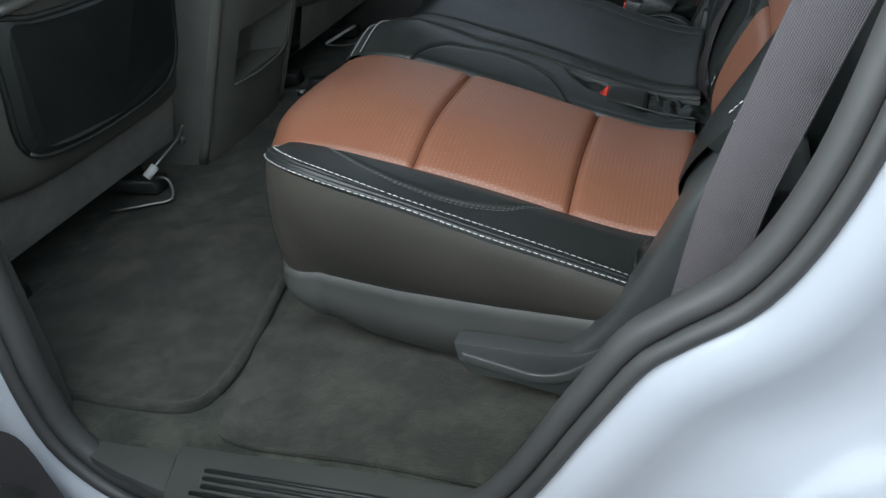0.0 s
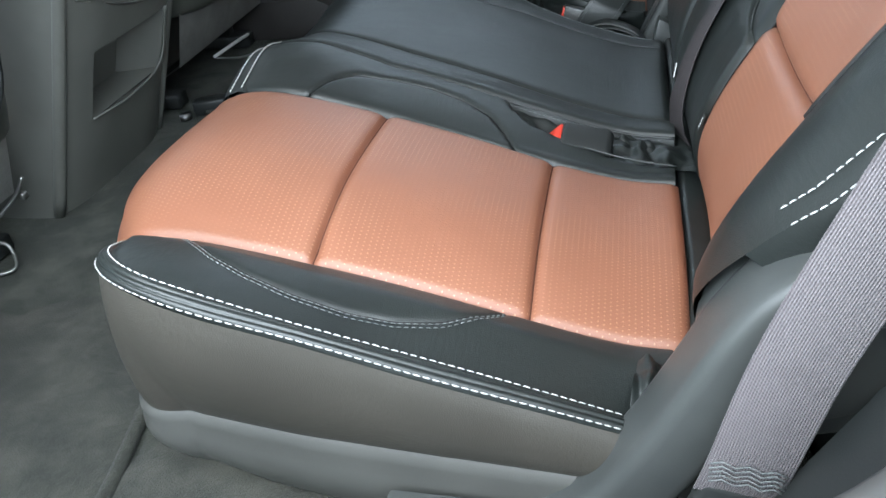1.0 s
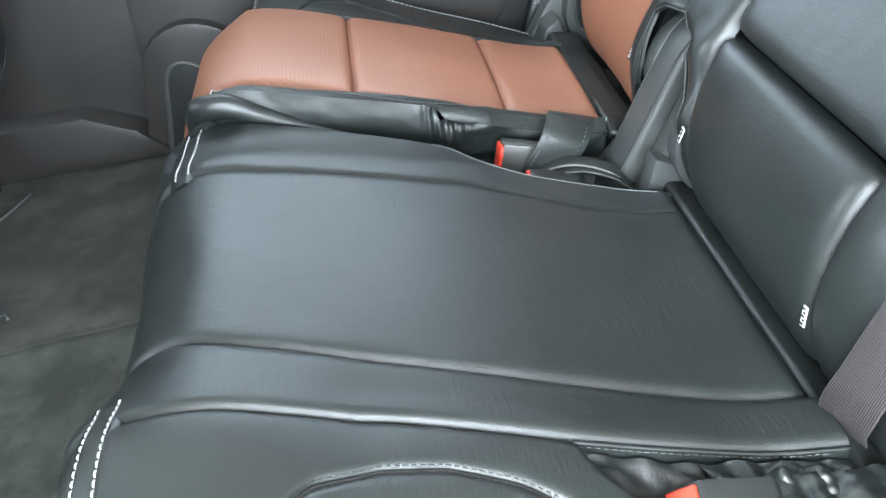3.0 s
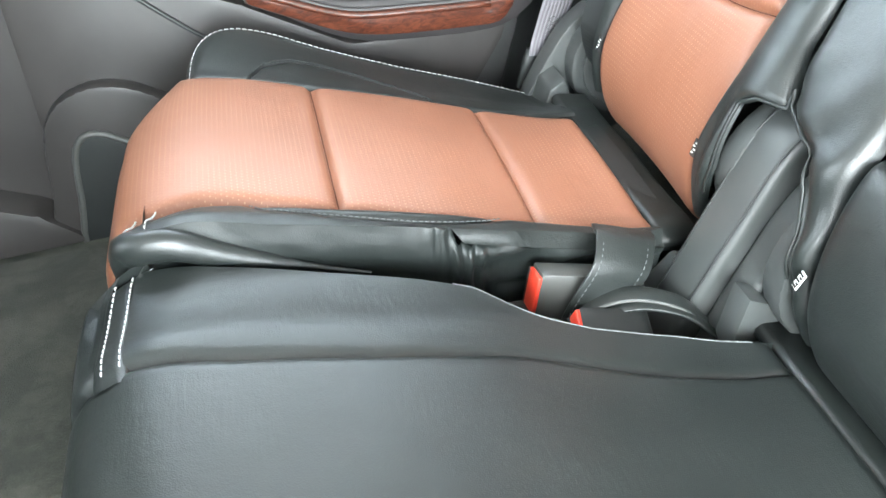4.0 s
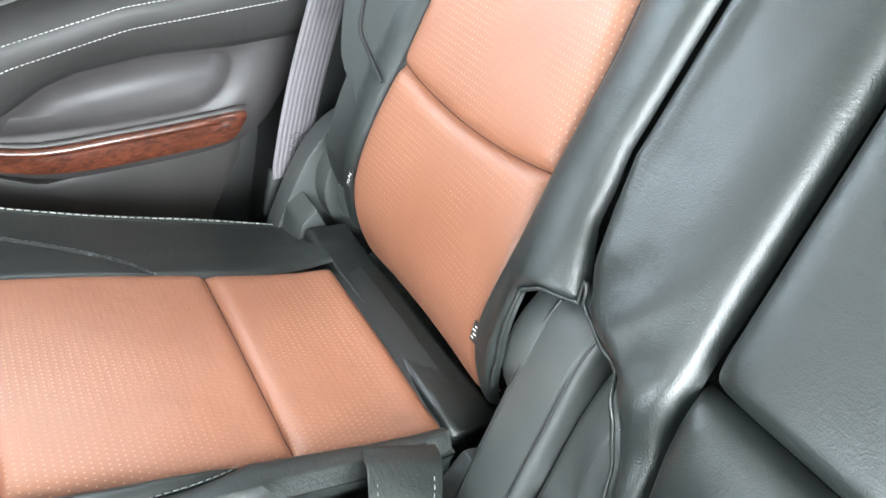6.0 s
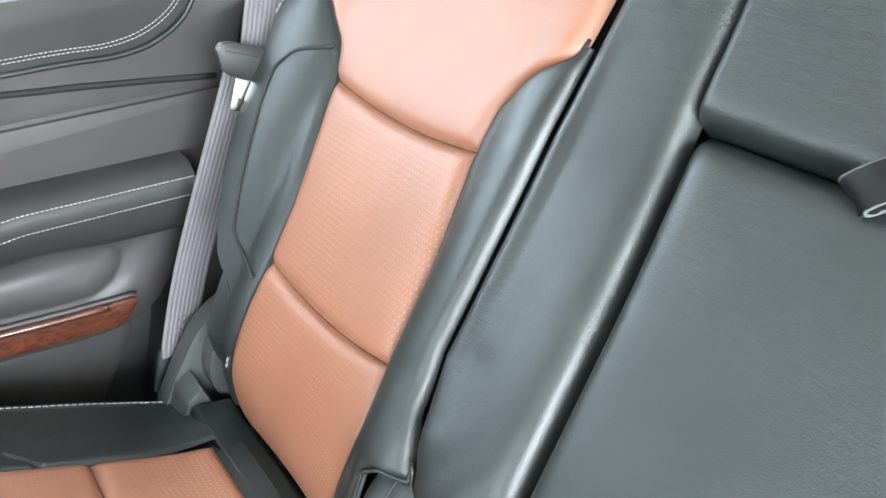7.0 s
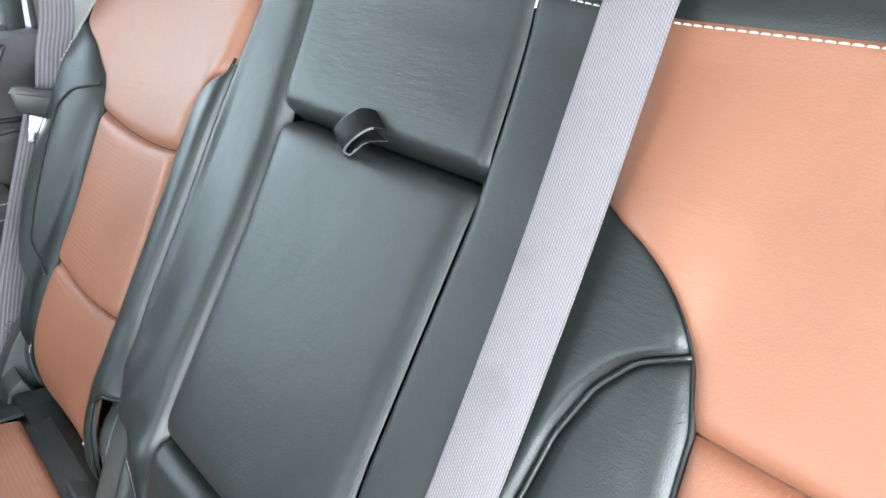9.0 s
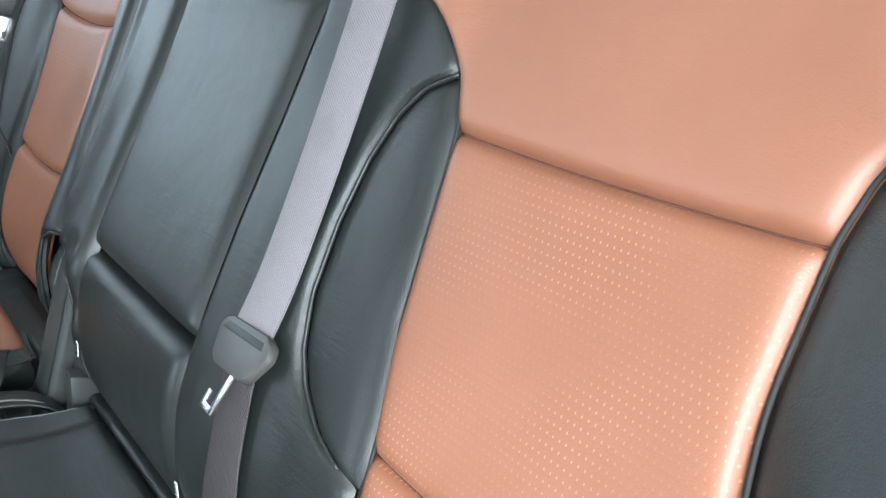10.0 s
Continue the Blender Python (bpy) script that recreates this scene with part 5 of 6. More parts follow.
plate(rounded([(0.262, 0.76), (0.276, 0.822), (0.296, 0.860), (0.317, 0.893), (0.340, 0.922), (0.372, 0.944), (0.410, 0.948), (0.450, 0.915), (0.460, 0.80), (0.36, 0.745)], 4), 0.652, 0.684, HINGE, "side_plate", far_hinge, bevel=0.006)
DISC = [(0.405 + 0.071 * math.cos(2 * math.pi * k / 40), 0.872 + 0.071 * math.sin(2 * math.pi * k / 40)) for k in range(40)]
plate(DISC, 0.624, 0.656, HINGE, "round_cover", far_hinge, bevel=0.007)
plate([(0.405 + (x - 0.405) * 0.80, 0.872 + (z - 0.872) * 0.80) for x, z in DISC], 0.619, 0.640, HINGE, "hub", far_hinge, bevel=0.004)
plate([(0.280, 0.755), (0.348, 0.755), (0.346, 0.800), (0.327, 0.848), (0.319, 0.876), (0.298, 0.864), (0.283, 0.824)], 0.606, 0.656, HINGE, "foot", far_hinge, bevel=0.005)

# fold-down handle at the near seat's foot
handle = thing("seat_release_handle", "grey moulded seat release handle beside the skirt", "seat handle")
plate([(0.072, 0.789), (0.13, 0.786), (0.19, 0.783), (0.215, 0.786), (0.250, 0.802), (0.262, 0.79), (0.240, 0.755), (0.222, 0.738), (0.195, 0.724), (0.135, 0.738), (0.086, 0.744), (0.075, 0.765)], -0.716, -0.690, HINGE, "grip", handle, bevel=0.005)
strip(smoothed([(0.080, -0.717, 0.772), (0.13, -0.717, 0.758), (0.168, -0.717, 0.750), (0.202, -0.717, 0.758), (0.235, -0.717, 0.781)]), slab(0.013, 0.006, 0.0025), (0, 0, 1), HINGE, "ridge", handle)

# bunched leather where the near outer bolster ends
for side, owner in ((-1, near),):
    verts, faces, nu, nv = [], [], 40, 24
    for i in range(nu + 1):
        for j in range(nv + 1):
            s, f = i / nu, j / nv
            x = 0.262 + 0.040 * s + 0.010 * f
            y = 0.690 - 0.080 * f
            z = 0.815 + 0.062 * math.sin(math.pi * min(1, f * 1.25) * 0.62) - 0.020 * s * s + 0.004 * math.sin(s * 15 + f * 5 + 2 * noise.noise((s * 3, f * 3, 1))) * (0.2 + f * 0.8)
            verts.append((x, side * y, z))
    for i in range(nu):
        for j in range(nv):
            q = i * (nv + 1) + j
            faces.append((q, q + 1, q + nv + 2, q + nv + 1))
    link_mesh("gathered_corner", verts, faces, BLACK, owner, "gathered black leather corner")

# ---- belts and buckles ----
BELT = slab(0.047, 0.0016, 0.0007, 2)
NARROW_BELT = slab(0.042, 0.0016, 0.0007, 2)
WIDE_BELT = slab(0.054, 0.0016, 0.0007, 2)


def belt(path, side, mat, owner, name="webbing", each=10, label="", section=BELT):
    return strip(smoothed(path, each), section, side, mat, name, owner, label)


near_belt = thing("seat_belt", "grey ribbed seat belt with a stitched end, beside the door", "seat belt", "seat belts")
belt([(0.332, -0.742, 0.872), (0.338, -0.745, 0.90), (0.36, -0.748, 1.00), (0.40, -0.752, 1.12), (0.455, -0.765, 1.28), (0.53, -0.79, 1.52), (0.56, -0.80, 1.62)], (0.97, 0.05, -0.25), WEB, near_belt, section=WIDE_BELT)
for k in range(5):
    rows = [Vector((0.314 + 0.047 * j / 6, -0.7475 - 0.0005 * (j % 2), 0.892 + 0.004 * k + (0.002 if j % 2 else -0.002) - 0.009 * j / 6)) for j in range(7)]
    tube(rows, 0.0008, GREY_THREAD, "bar_tack", near_belt, k=4)
block((0.050, 0.014, 0.05), pose(0.328, -0.738, 0.852, 0, 18, 0), DARK, "anchor", near_belt)

far_belt = thing("seat_belt", "grey ribbed seat belt with a steel tongue, by the far door", "seat belt", "seat belts")
belt([(0.322, 0.700, 0.868), (0.328, 0.700, 0.895), (0.36, 0.702, 0.98), (0.41, 0.703, 1.09), (0.455, 0.704, 1.185), (0.470, 0.705, 1.22)], (0.9, 0.2, -0.3), WEB_RIBBED, far_belt, label="ribbed grey webbing")
belt([(0.477, 0.690, 1.212), (0.495, 0.694, 1.27), (0.517, 0.698, 1.33), (0.545, 0.72, 1.45), (0.59, 0.78, 1.62)], (0.95, 0.15, -0.25), WEB_RIBBED, far_belt, label="ribbed grey webbing")
for k in range(9):
    rows = [Vector((0.305 + 0.047 * j / 8 + 0.0018 * k, 0.6985, 0.883 + 0.005 * k - 0.012 * j / 8 + (0.002 if (j + k) % 2 else -0.002))) for j in range(9)]
    tube(rows, 0.0006, HINGE, "bar_tack", far_belt, k=4)
block((0.052, 0.012, 0.060), pose(0.315, 0.704, 0.845, 0, 18, 0), DARK, "anchor", far_belt)


def hooked_tongue(owner, m, mat, hook=True):
    """A wide belt tongue with an open slot and a hooked steel blade."""
    outer = [(-0.040, 0.004), (-0.036, 0.012), (-0.026, 0.015), (0.026, 0.015), (0.036, 0.011), (0.040, 0.002), (0.029, -0.017), (0.021, -0.021), (-0.020, -0.021), (-0.029, -0.016)]
    head = plate(outer, -0.006, 0.004, mat, "tongue_head", owner, bevel=0.004, axis="z")
    head.matrix_local = m
    plate([(-0.031, 0.004), (0.031, 0.004), (0.028, 0.010), (-0.028, 0.010)], -0.003, 0.0046, DARK, "slot", head, bevel=0.001, axis="z")
    if hook:
        plate([(0.010, -0.050), (0.015, -0.050), (0.016, -0.020), (0.011, -0.020)], 0.002, 0.0044, CHROME, "blade", head, "bright steel blade", bevel=0.0006, axis="z")
        plate([(-0.004, -0.050), (0.012, -0.050), (0.012, -0.045), (0.000, -0.044), (0.000, -0.036), (-0.004, -0.036)], 0.002, 0.0044, CHROME, "blade_hook", head, bevel=0.0006, axis="z")
    else:
        plate([(-0.010, -0.058), (0.007, -0.058), (0.009, -0.055), (0.009, -0.022), (-0.012, -0.022), (-0.012, -0.055)], 0.000, 0.0026, CHROME, "blade", head, "bright steel blade", bevel=0.0008, axis="z")
        plate([(-0.006, -0.052), (0.004, -0.052), (0.004, -0.043), (-0.006, -0.043)], 0.0018, 0.0030, DARK, "blade_hole", head, bevel=0.0005, axis="z")


def facing(place, across, out):
    """A pose whose x runs along across and whose z points out."""
    a, o = Vector(across).normalized(), Vector(out)
    o = (o - o.dot(a) * a).normalized()
    c = o.cross(a)
    return Matrix.Translation(place) @ Matrix((a, c, o)).transposed().to_4x4()


hooked_tongue(far_belt, facing((0.457, 0.660, 1.224), (0.93, -0.05, -0.34), (-0.12, -1.0, 0.0)), DARK, False)
mid_belt = thing("seat_belt", "pale grey woven seat belt over the middle seat back", "seat belt", "seat belts")
across_mid = (0.2, -0.95, -0.25)
belt([(0.635, -0.205, 1.418), (0.612, -0.207, 1.422), (0.588, -0.208, 1.405), (0.562, -0.208, 1.36), (0.515, -0.208, 1.275), (0.462, -0.209, 1.19), (0.412, -0.210, 1.115), (0.383, -0.210, 1.078), (0.374, -0.210, 1.064)], (0.0, 1, 0.08), WEB_PALE, mid_belt, label="pale grey woven webbing")
# same strap below the tongue, its shade painted by the darker webbing
belt([(0.376, -0.214, 1.074), (0.360, -0.217, 1.045), (0.332, -0.225, 0.987), (0.318, -0.222, 0.93), (0.318, -0.212, 0.89), (0.326, -0.205, 0.862)], (-0.22, 0.9, -0.36), WEB_SHADED, mid_belt, label="grey woven webbing, coloured darker as in shade", section=NARROW_BELT)
hooked_tongue(mid_belt, facing((0.374, -0.213, 1.074), (0.0, -1, 0.10), (-0.66, 0.0, 0.75)), PLASTIC)
bezel = thing("belt_guide", "small dark plastic belt guide on the seat's top rim", "belt guide")
block((0.040, 0.062, 0.010), pose(0.625, -0.228, 1.4195, 0, -8, 0), DARK, "guide", bezel, bevel=0.004)


def buckle(m, size, label, mat=PLASTIC, slant=0.62):
    """A belt buckle: moulded body with a red button and a slot in its end."""
    t = thing("belt_buckle", label, "belt buckle", "belt buckles")
    w, d, l = size
    cut = d * slant
    body = plate([(-l / 2, -d / 2), (-l / 2 + cut, d / 2), (l / 2 - 0.006, d / 2), (l / 2, d * 0.3), (l / 2, -d / 2)], -w / 2, w / 2, mat, "body", t, bevel=0.003)
    slope = math.degrees(math.atan2(cut, d))
    button = block((0.005, w * 0.84, d * 0.90), pose(-l / 2 + cut * 0.5 - 0.0005, 0, d * 0.02, 0, slope, 0), RED, "button", t, "red release button", 0.0015)
    slot = block((0.004, w * 0.80, d * 0.10), pose(-l / 2 - 0.001, 0, -d * 0.46), DARK, "slot", t, bevel=0.001)
    for ob in (body, button, slot):
        ob.matrix_local = m @ ob.matrix_local
    return t


buckle(pose(0.208, -0.268, 0.893, 18, 12, -2), (0.036, 0.027, 0.074), "dark grey belt buckle with a red button in a leather pocket", DARK)
buckle(pose(0.181, 0.236, 0.870, 82, 14, -6), (0.046, 0.024, 0.062), "grey belt buckle with a red button between the seats", PLASTIC, 0.12)
buckle(pose(0.206, 0.186, 0.866, 12, 12, -8), (0.026, 0.015, 0.066), "dark grey belt buckle lying flat between the seats", DARK, 0.2)

# leather loops that hold the far buckles
loop = thing("buckle_strap", "black leather loop round the belt buckle", "leather strap", "buckle straps")
loop_path = smoothed([(0.195, 0.214, 0.850), (0.205, 0.212, 0.872), (0.225, 0.216, 0.900), (0.238, 0.238, 0.912), (0.245, 0.262, 0.905)])
strip(loop_path, slab(0.055, 0.003, 0.0012, 2), (1, 0.0, -0.3), BLACK, "strap", loop)
for d in (-0.022, 0.022):
    stitches([p + Vector((0.958, 0, -0.287)) * d + Vector((-0.1, -0.9, 0.4)) * 0.0022 for p in loop_path], GREY_THREAD, loop, (-0.1, -0.9, 0.4), 0.004, 0.0018, 0.0006, name="edge_stitching")
loop2 = thing("buckle_strap", "thin black leather loop over the flat buckle", "leather strap", "buckle straps")
loop_path = smoothed([(0.172, 0.210, 0.854), (0.195, 0.209, 0.873), (0.232, 0.203, 0.879), (0.270, 0.190, 0.868), (0.292, 0.178, 0.846)])
strip(loop_path, slab(0.016, 0.004, 0.0015, 2), (0.1, 1, 0.2), BLACK, "strap", loop2)
strip([p + Vector((0.004, -0.010, -0.006)) for p in loop_path], slab(0.012, 0.004, 0.0015, 2), (0.1, 1, 0.2), BLACK, "inner_strap", loop2)
for d in (-0.0075, 0.0075):
    tube([p + Vector((0.1, 0.97, 0.2)) * d for p in loop_path], 0.0014, PLASTIC, "edge_line", loop2, k=6)

# pocket in the near bench for its buckle
pocket = thing("buckle_pocket", "gathered black leather pocket round the belt buckle", "leather pocket")
wall_under("pocket_wall", seam_u, SEAT.of_x(0.315), SEAT.of_x(0.116), 0.045, -1, pocket, lean=0.004, top=-0.001)
tube(line_on(cushion, -1, span(SEAT.of_x(0.315), SEAT.of_x(0.118), 50), lambda u: seam_u(u) + 0.001, 0.002), 0.0018, BLACK, "rear_edge", pocket, k=6)
rim_pts = smoothed([(0.122, -0.222, 0.926), (0.13, -0.245, 0.922), (0.155, -0.268, 0.913), (0.21, -0.286, 0.899), (0.265, -0.297, 0.887), (0.315, -0.302, 0.880)], 8)
tube(rim_pts, 0.0014, BLACK, "front_edge", pocket, k=6)


def crumple(name, owner, p0, du, dv, up, amp, folds, seed, nu=34, nv=18, bulge=0.014):
    """A bunched piece of leather between two directions, with folds across it."""
    verts, faces = [], []
    for i in range(nu + 1):
        for j in range(nv + 1):
            s, f = i / nu, j / nv
            w = math.sin(math.pi * s) ** 0.4 * math.sin(math.pi * f) ** 0.4
            h = bulge * math.sin(math.pi * f) * math.sin(math.pi * s) ** 0.5 + amp * w * math.sin(folds * s * math.pi * 2 + 3 * f + 2.0 * noise.noise((s * 3, f * 2, seed)))
            verts.append(Vector(p0) + Vector(du) * s + Vector(dv) * f + Vector(up) * (h + 0.004 * noise.noise((s * 6, f * 6, seed + 2))))
    for i in range(nu):
        for j in range(nv):
            q = i * (nv + 1) + j
            faces.append((q, q + 1, q + nv + 2, q + nv + 1))
    return link_mesh(name, verts, faces, BLACK, owner)


crumple("pocket_lining", pocket, (0.124, -0.219, 0.917), (0.10, -0.010, -0.034), (0.010, -0.050, -0.006), (0, 0, 1), 0.003, 1.6, 4, bulge=-0.008)
crumple("pocket_fold", pocket, (0.204, -0.228, 0.893), (0.108, -0.006, -0.022), (0.010, -0.034, -0.006), (-0.1, 0, 1), 0.0050, 4.2, 7, nu=80, bulge=0.006)
crumple("pocket_fold", pocket, (0.240, -0.246, 0.888), (0.092, 0.0, -0.014), (0.010, -0.052, -0.004), (-0.1, 0, 1), 0.0045, 3.0, 9, nu=60, bulge=0.003)

crumple("buckle_gusset", far, (0.125, 0.266, 0.846), (0.170, -0.006, -0.018), (0.004, -0.066, -0.044), (0, -0.4, 0.9), 0.0035, 2.2, 13, nu=50, bulge=-0.004)

# pull loop of the armrest
pull = thing("pull_strap", "black leather pull loop on the armrest's top edge", "pull strap")
nrm = Vector((-0.84, 0, 0.54))
wide = Vector((0.24, 0.86, 0.45))
loop_pts = smoothed([Vector((0.550, -0.002, 1.301)) - nrm * 0.010, Vector((0.546, 0.003, 1.300)) + nrm * 0.008, Vector((0.541, 0.012, 1.292)) + nrm * 0.013, Vector((0.536, 0.022, 1.285)) + nrm * 0.011, Vector((0.532, 0.028, 1.281)) + nrm * 0.006,
                     Vector((0.532, 0.028, 1.280)) + nrm * 0.001, Vector((0.536, 0.021, 1.284)) + nrm * 0.003, Vector((0.541, 0.011, 1.290)) + nrm * 0.004, Vector((0.548, -0.002, 1.296)) - nrm * 0.010], 6)
strip(loop_pts, slab(0.022, 0.0022, 0.0010, 2), wide, PULL, "loop", pull)
# grey tubes paint the bright highlight along the loop's edges
for d in (-0.011, 0.011):
    tube([p + wide * d for p in loop_pts[6:-6]], 0.0011, GREY_THREAD, "edge_line", pull, k=6)


# small sewn tags at the covers' edges; their print becomes bars
def cover_tag(place, along, out, label="small black sewn tag with white print on the seat cover"):
    t = thing("cover_tag", label, "tag", "sewn tags")
    m = facing(place, along, out)
    a = block((0.017, 0.0075, 0.0014), pose(0, 0, 0), DARK, "cloth", t, bevel=0.0005)
    a.matrix_local = m
    for k in range(4):
        b = block((0.0012, 0.0032, 0.0005), pose(-0.0048 + 0.0032 * k, 0.0008 * (-1) ** k, 0.0008), WHITE_MARK, "print_bar", t, bevel=0.0)
        b.matrix_local = m @ b.matrix_local


def tag_at(surf, z, a, side, tilt=0.0):
    p = surf(B(z), a, 0.008, side)
    q = surf(B(z + 0.03), a, 0.008, side)
    n = BACK.normal(B(z))
    cover_tag(p, (q - p).normalized() + Vector((0, tilt, 0)), (n.x, 0, n.y))


tag_at(backrest, 0.945, 0.578, -1)
tag_at(backrest, 0.951, 0.534, 1)
tag_at(backrest, 0.952, 0.290, 1)
tag_at(backrest, 0.949, 0.341, -1)


def white_tag(place, along, out):
    """A small white sewn tag; its print becomes dark bars."""
    t = thing("cover_tag", "small white sewn tag with dark print at the seat cover's edge", "tag", "sewn tags")
    m = facing(place, along, out)
    block((0.017, 0.0060, 0.0012), pose(0, 0, 0), WHITE_MARK, "cloth", t, bevel=0.0004).matrix_local = m
    for k in range(5):
        b = block((0.0020, 0.0040 - 0.0010 * (k % 2), 0.0005), pose(-0.0062 + 0.0031 * k, 0.0006 * (-1) ** k, 0.0007), DARK, "print_bar", t, bevel=0.0)
        b.matrix_local = m @ b.matrix_local


for z, a in ((0.944, 0.108), (0.928, -0.145)):
    p = middle_back(B(z), a, 0.009, 1)
    n = BACK.normal(B(z))
    white_tag(p, Vector((0.2, 0.25 * (1 if a < 0 else -1), 1)), (n.x, 0, n.y))

# ---- far door ----
door = tagged(new("door_1"), "grey car door with wood trim and a stitched armrest", "car door", kind="structure")
REAR_EDGE = [(0.237, 0.789), (0.263, 0.822), (0.302, 0.875), (0.345, 0.939), (0.400, 0.995), (0.440, 1.06), (0.481, 1.156), (0.522, 1.262)]
plate([(-0.42, 0.66), (0.15, 0.66), (0.21, 0.74), *REAR_EDGE, (-0.42, 1.262)], 0.805, 0.860, TRIM, "panel", door, bevel=0.008)
top_edge = [(x, z) for x, z in REAR_EDGE if z > 1.1]
plate([(-0.42, 1.172), (0.486, 1.160), (0.515, 1.25), (0.518, 1.29), (-0.42, 1.296)], 0.795, 0.880, TRIM, "upper_panel", door, "grey grained upper door panel", 0.014)
pad = smoothed([(-0.42, 1.226, 0), (0.10, 1.224, 0), (0.28, 1.224, 0), (0.35, 1.222, 0), (0.395, 1.231, 0), (0.43, 1.252, 0), (0.452, 1.283, 0)], 6)
plate([(p.x, p.y) for p in pad] + [(0.45, 1.294), (-0.42, 1.299)], 0.788, 0.872, DOOR_LEATHER, "sill_pad", door, "padded black leather sill", 0.012)
for d in (0.010, 0.014):
    stitches([Vector((p.x - d * 0.5, 0.7872, p.y + d)) for p in pad], THREAD, door, (0, -1, 0), 0.0036, 0.0014, 0.0005)
plate([(-0.40, 1.10), (0.445, 1.085), (0.478, 1.146), (0.482, 1.156), (-0.40, 1.167)], 0.798, 0.815, TRIM, "middle_panel", door, bevel=0.006)
# near-black tube paints the shade in the gap between the panels
tube(smoothed([(-0.40, 0.7955, 1.212), (0.10, 0.7955, 1.208), (0.263, 0.7955, 1.196), (0.354, 0.7955, 1.186), (0.462, 0.7955, 1.172)], 5), 0.0042, GAP_SHADE, "panel_gap", door)
tube([Vector((p.x + 0.004, 0.7880, p.y - 0.002)) for p in pad], 0.0034, DARK, "pad_piping", door)
# armrest: a leather pad standing out from the door
arm_top = lambda x: float(np.interp(x, (-0.035, 0.0, 0.08, 0.2, 0.40), (1.035, 1.055, 1.080, 1.092, 1.084)))  # noqa: E731
arm_low = lambda x: float(np.interp(x, (-0.035, -0.012, 0.05, 0.075, 0.105, 0.14, 0.21, 0.30, 0.40), (0.998, 0.996, 0.990, 1.000, 1.013, 1.020, 1.020, 1.008, 1.002)))  # noqa: E731


def arm_section(x):
    a, b = arm_top(x), arm_low(x)
    end = min(1.0, max(0.12, (x + 0.035) / 0.09)) ** 0.5
    d = 0.050 * end
    return [(0.81, a + 0.006), (0.80 - d * 0.7, a + 0.002), (0.80 - d, a - 0.012), (0.80 - d * 1.06, a - 0.022), (0.80 - d * 1.04, a - 0.034), (0.80 - d * 0.98, (a + b) / 2 - 0.012), (0.80 - d * 0.85, b + 0.010), (0.80 - d * 0.70, b), (0.81, b)]


verts, faces, xs = [], [], [-0.035 + 0.435 * k / 40 for k in range(41)]
for x in xs:
    shift = 0.05 * max(0.0, (x - 0.34) / 0.06)
    verts += [(x, y, z) for y, z in arm_section(x)]
for i in range(40):
    for j in range(8):
        q = i * 9 + j
        faces.append((q, q + 1, q + 10, q + 9))
faces += [tuple(range(9)), tuple(40 * 9 + j for j in range(9))[::-1]]
armrest = link_mesh("armrest", verts, faces, DOOR_LEATHER, door, "padded black leather armrest")
for k in (2, 4):
    stitches([Vector((x, arm_section(x)[k][0] - 0.001, arm_section(x)[k][1])) for x in xs], THREAD, armrest, (0, -1, 0.4), 0.0036, 0.0014, 0.00050)
# bezel under the armrest, with a storage recess sunk into it
RECESS = rounded([(0.045, 0.973), (0.070, 0.990), (0.102, 1.006), (0.138, 1.013), (0.206, 1.013), (0.262, 1.006), (0.296, 0.998), (0.300, 0.985), (0.287, 0.960), (0.262, 0.945), (0.240, 0.942), (0.159, 0.950), (0.107, 0.958), (0.062, 0.966)], 4)
BEZEL = rounded([(-0.040, 1.000), (-0.005, 1.030), (0.060, 1.060), (0.140, 1.070), (0.240, 1.070), (0.340, 1.060), (0.404, 1.030), (0.384, 0.985), (0.348, 0.935), (0.318, 0.905), (0.270, 0.888), (0.160, 0.895), (0.070, 0.912), (-0.020, 0.968)], 4)
k = len(RECESS)
verts = [(x, 0.806, z) for x, z in BEZEL] + [(x, 0.772, z) for x, z in BEZEL] + [(x, 0.770, z) for x, z in RECESS] + [(0.17 + (x - 0.17) * 0.97, 0.776, 0.978 + (z - 0.978) * 0.94) for x, z in RECESS] + [(0.17 + (x - 0.17) * 0.90, 0.803, 0.976 + (z - 0.976) * 0.80) for x, z in RECESS]
faces = [(r * k + i, r * k + (i + 1) % k, (r + 1) * k + (i + 1) % k, (r + 1) * k + i) for r in range(4) for i in range(k)] + [tuple(range(4 * k, 5 * k))]
bezel_panel = link_mesh("bezel", verts, faces, TRIM, door, "grey moulded bezel with a storage recess")
# satin band and dark cup of the pull, ahead of the armrest
band = smoothed([(-0.30, 0.776, 1.095), (-0.22, 0.774, 1.078), (-0.157, 0.772, 1.060), (-0.130, 0.770, 1.051), (-0.092, 0.769, 1.038), (-0.063, 0.768, 1.026), (-0.034, 0.767, 1.011), (-0.014, 0.767, 0.998)], 5)
strip(band, slab(0.020, 0.016, 0.007, 4), (0.3, 0, 1), SATIN, "pull_band", door, "satin grey band under the pull")
plate(rounded([(-0.20, 1.075), (-0.10, 1.052), (-0.05, 1.036), (-0.016, 1.016), (0.0, 1.035), (-0.01, 1.075), (-0.06, 1.10), (-0.16, 1.105)], 4), 0.778, 0.800, DARK, "pull_cup", door, bevel=0.004)
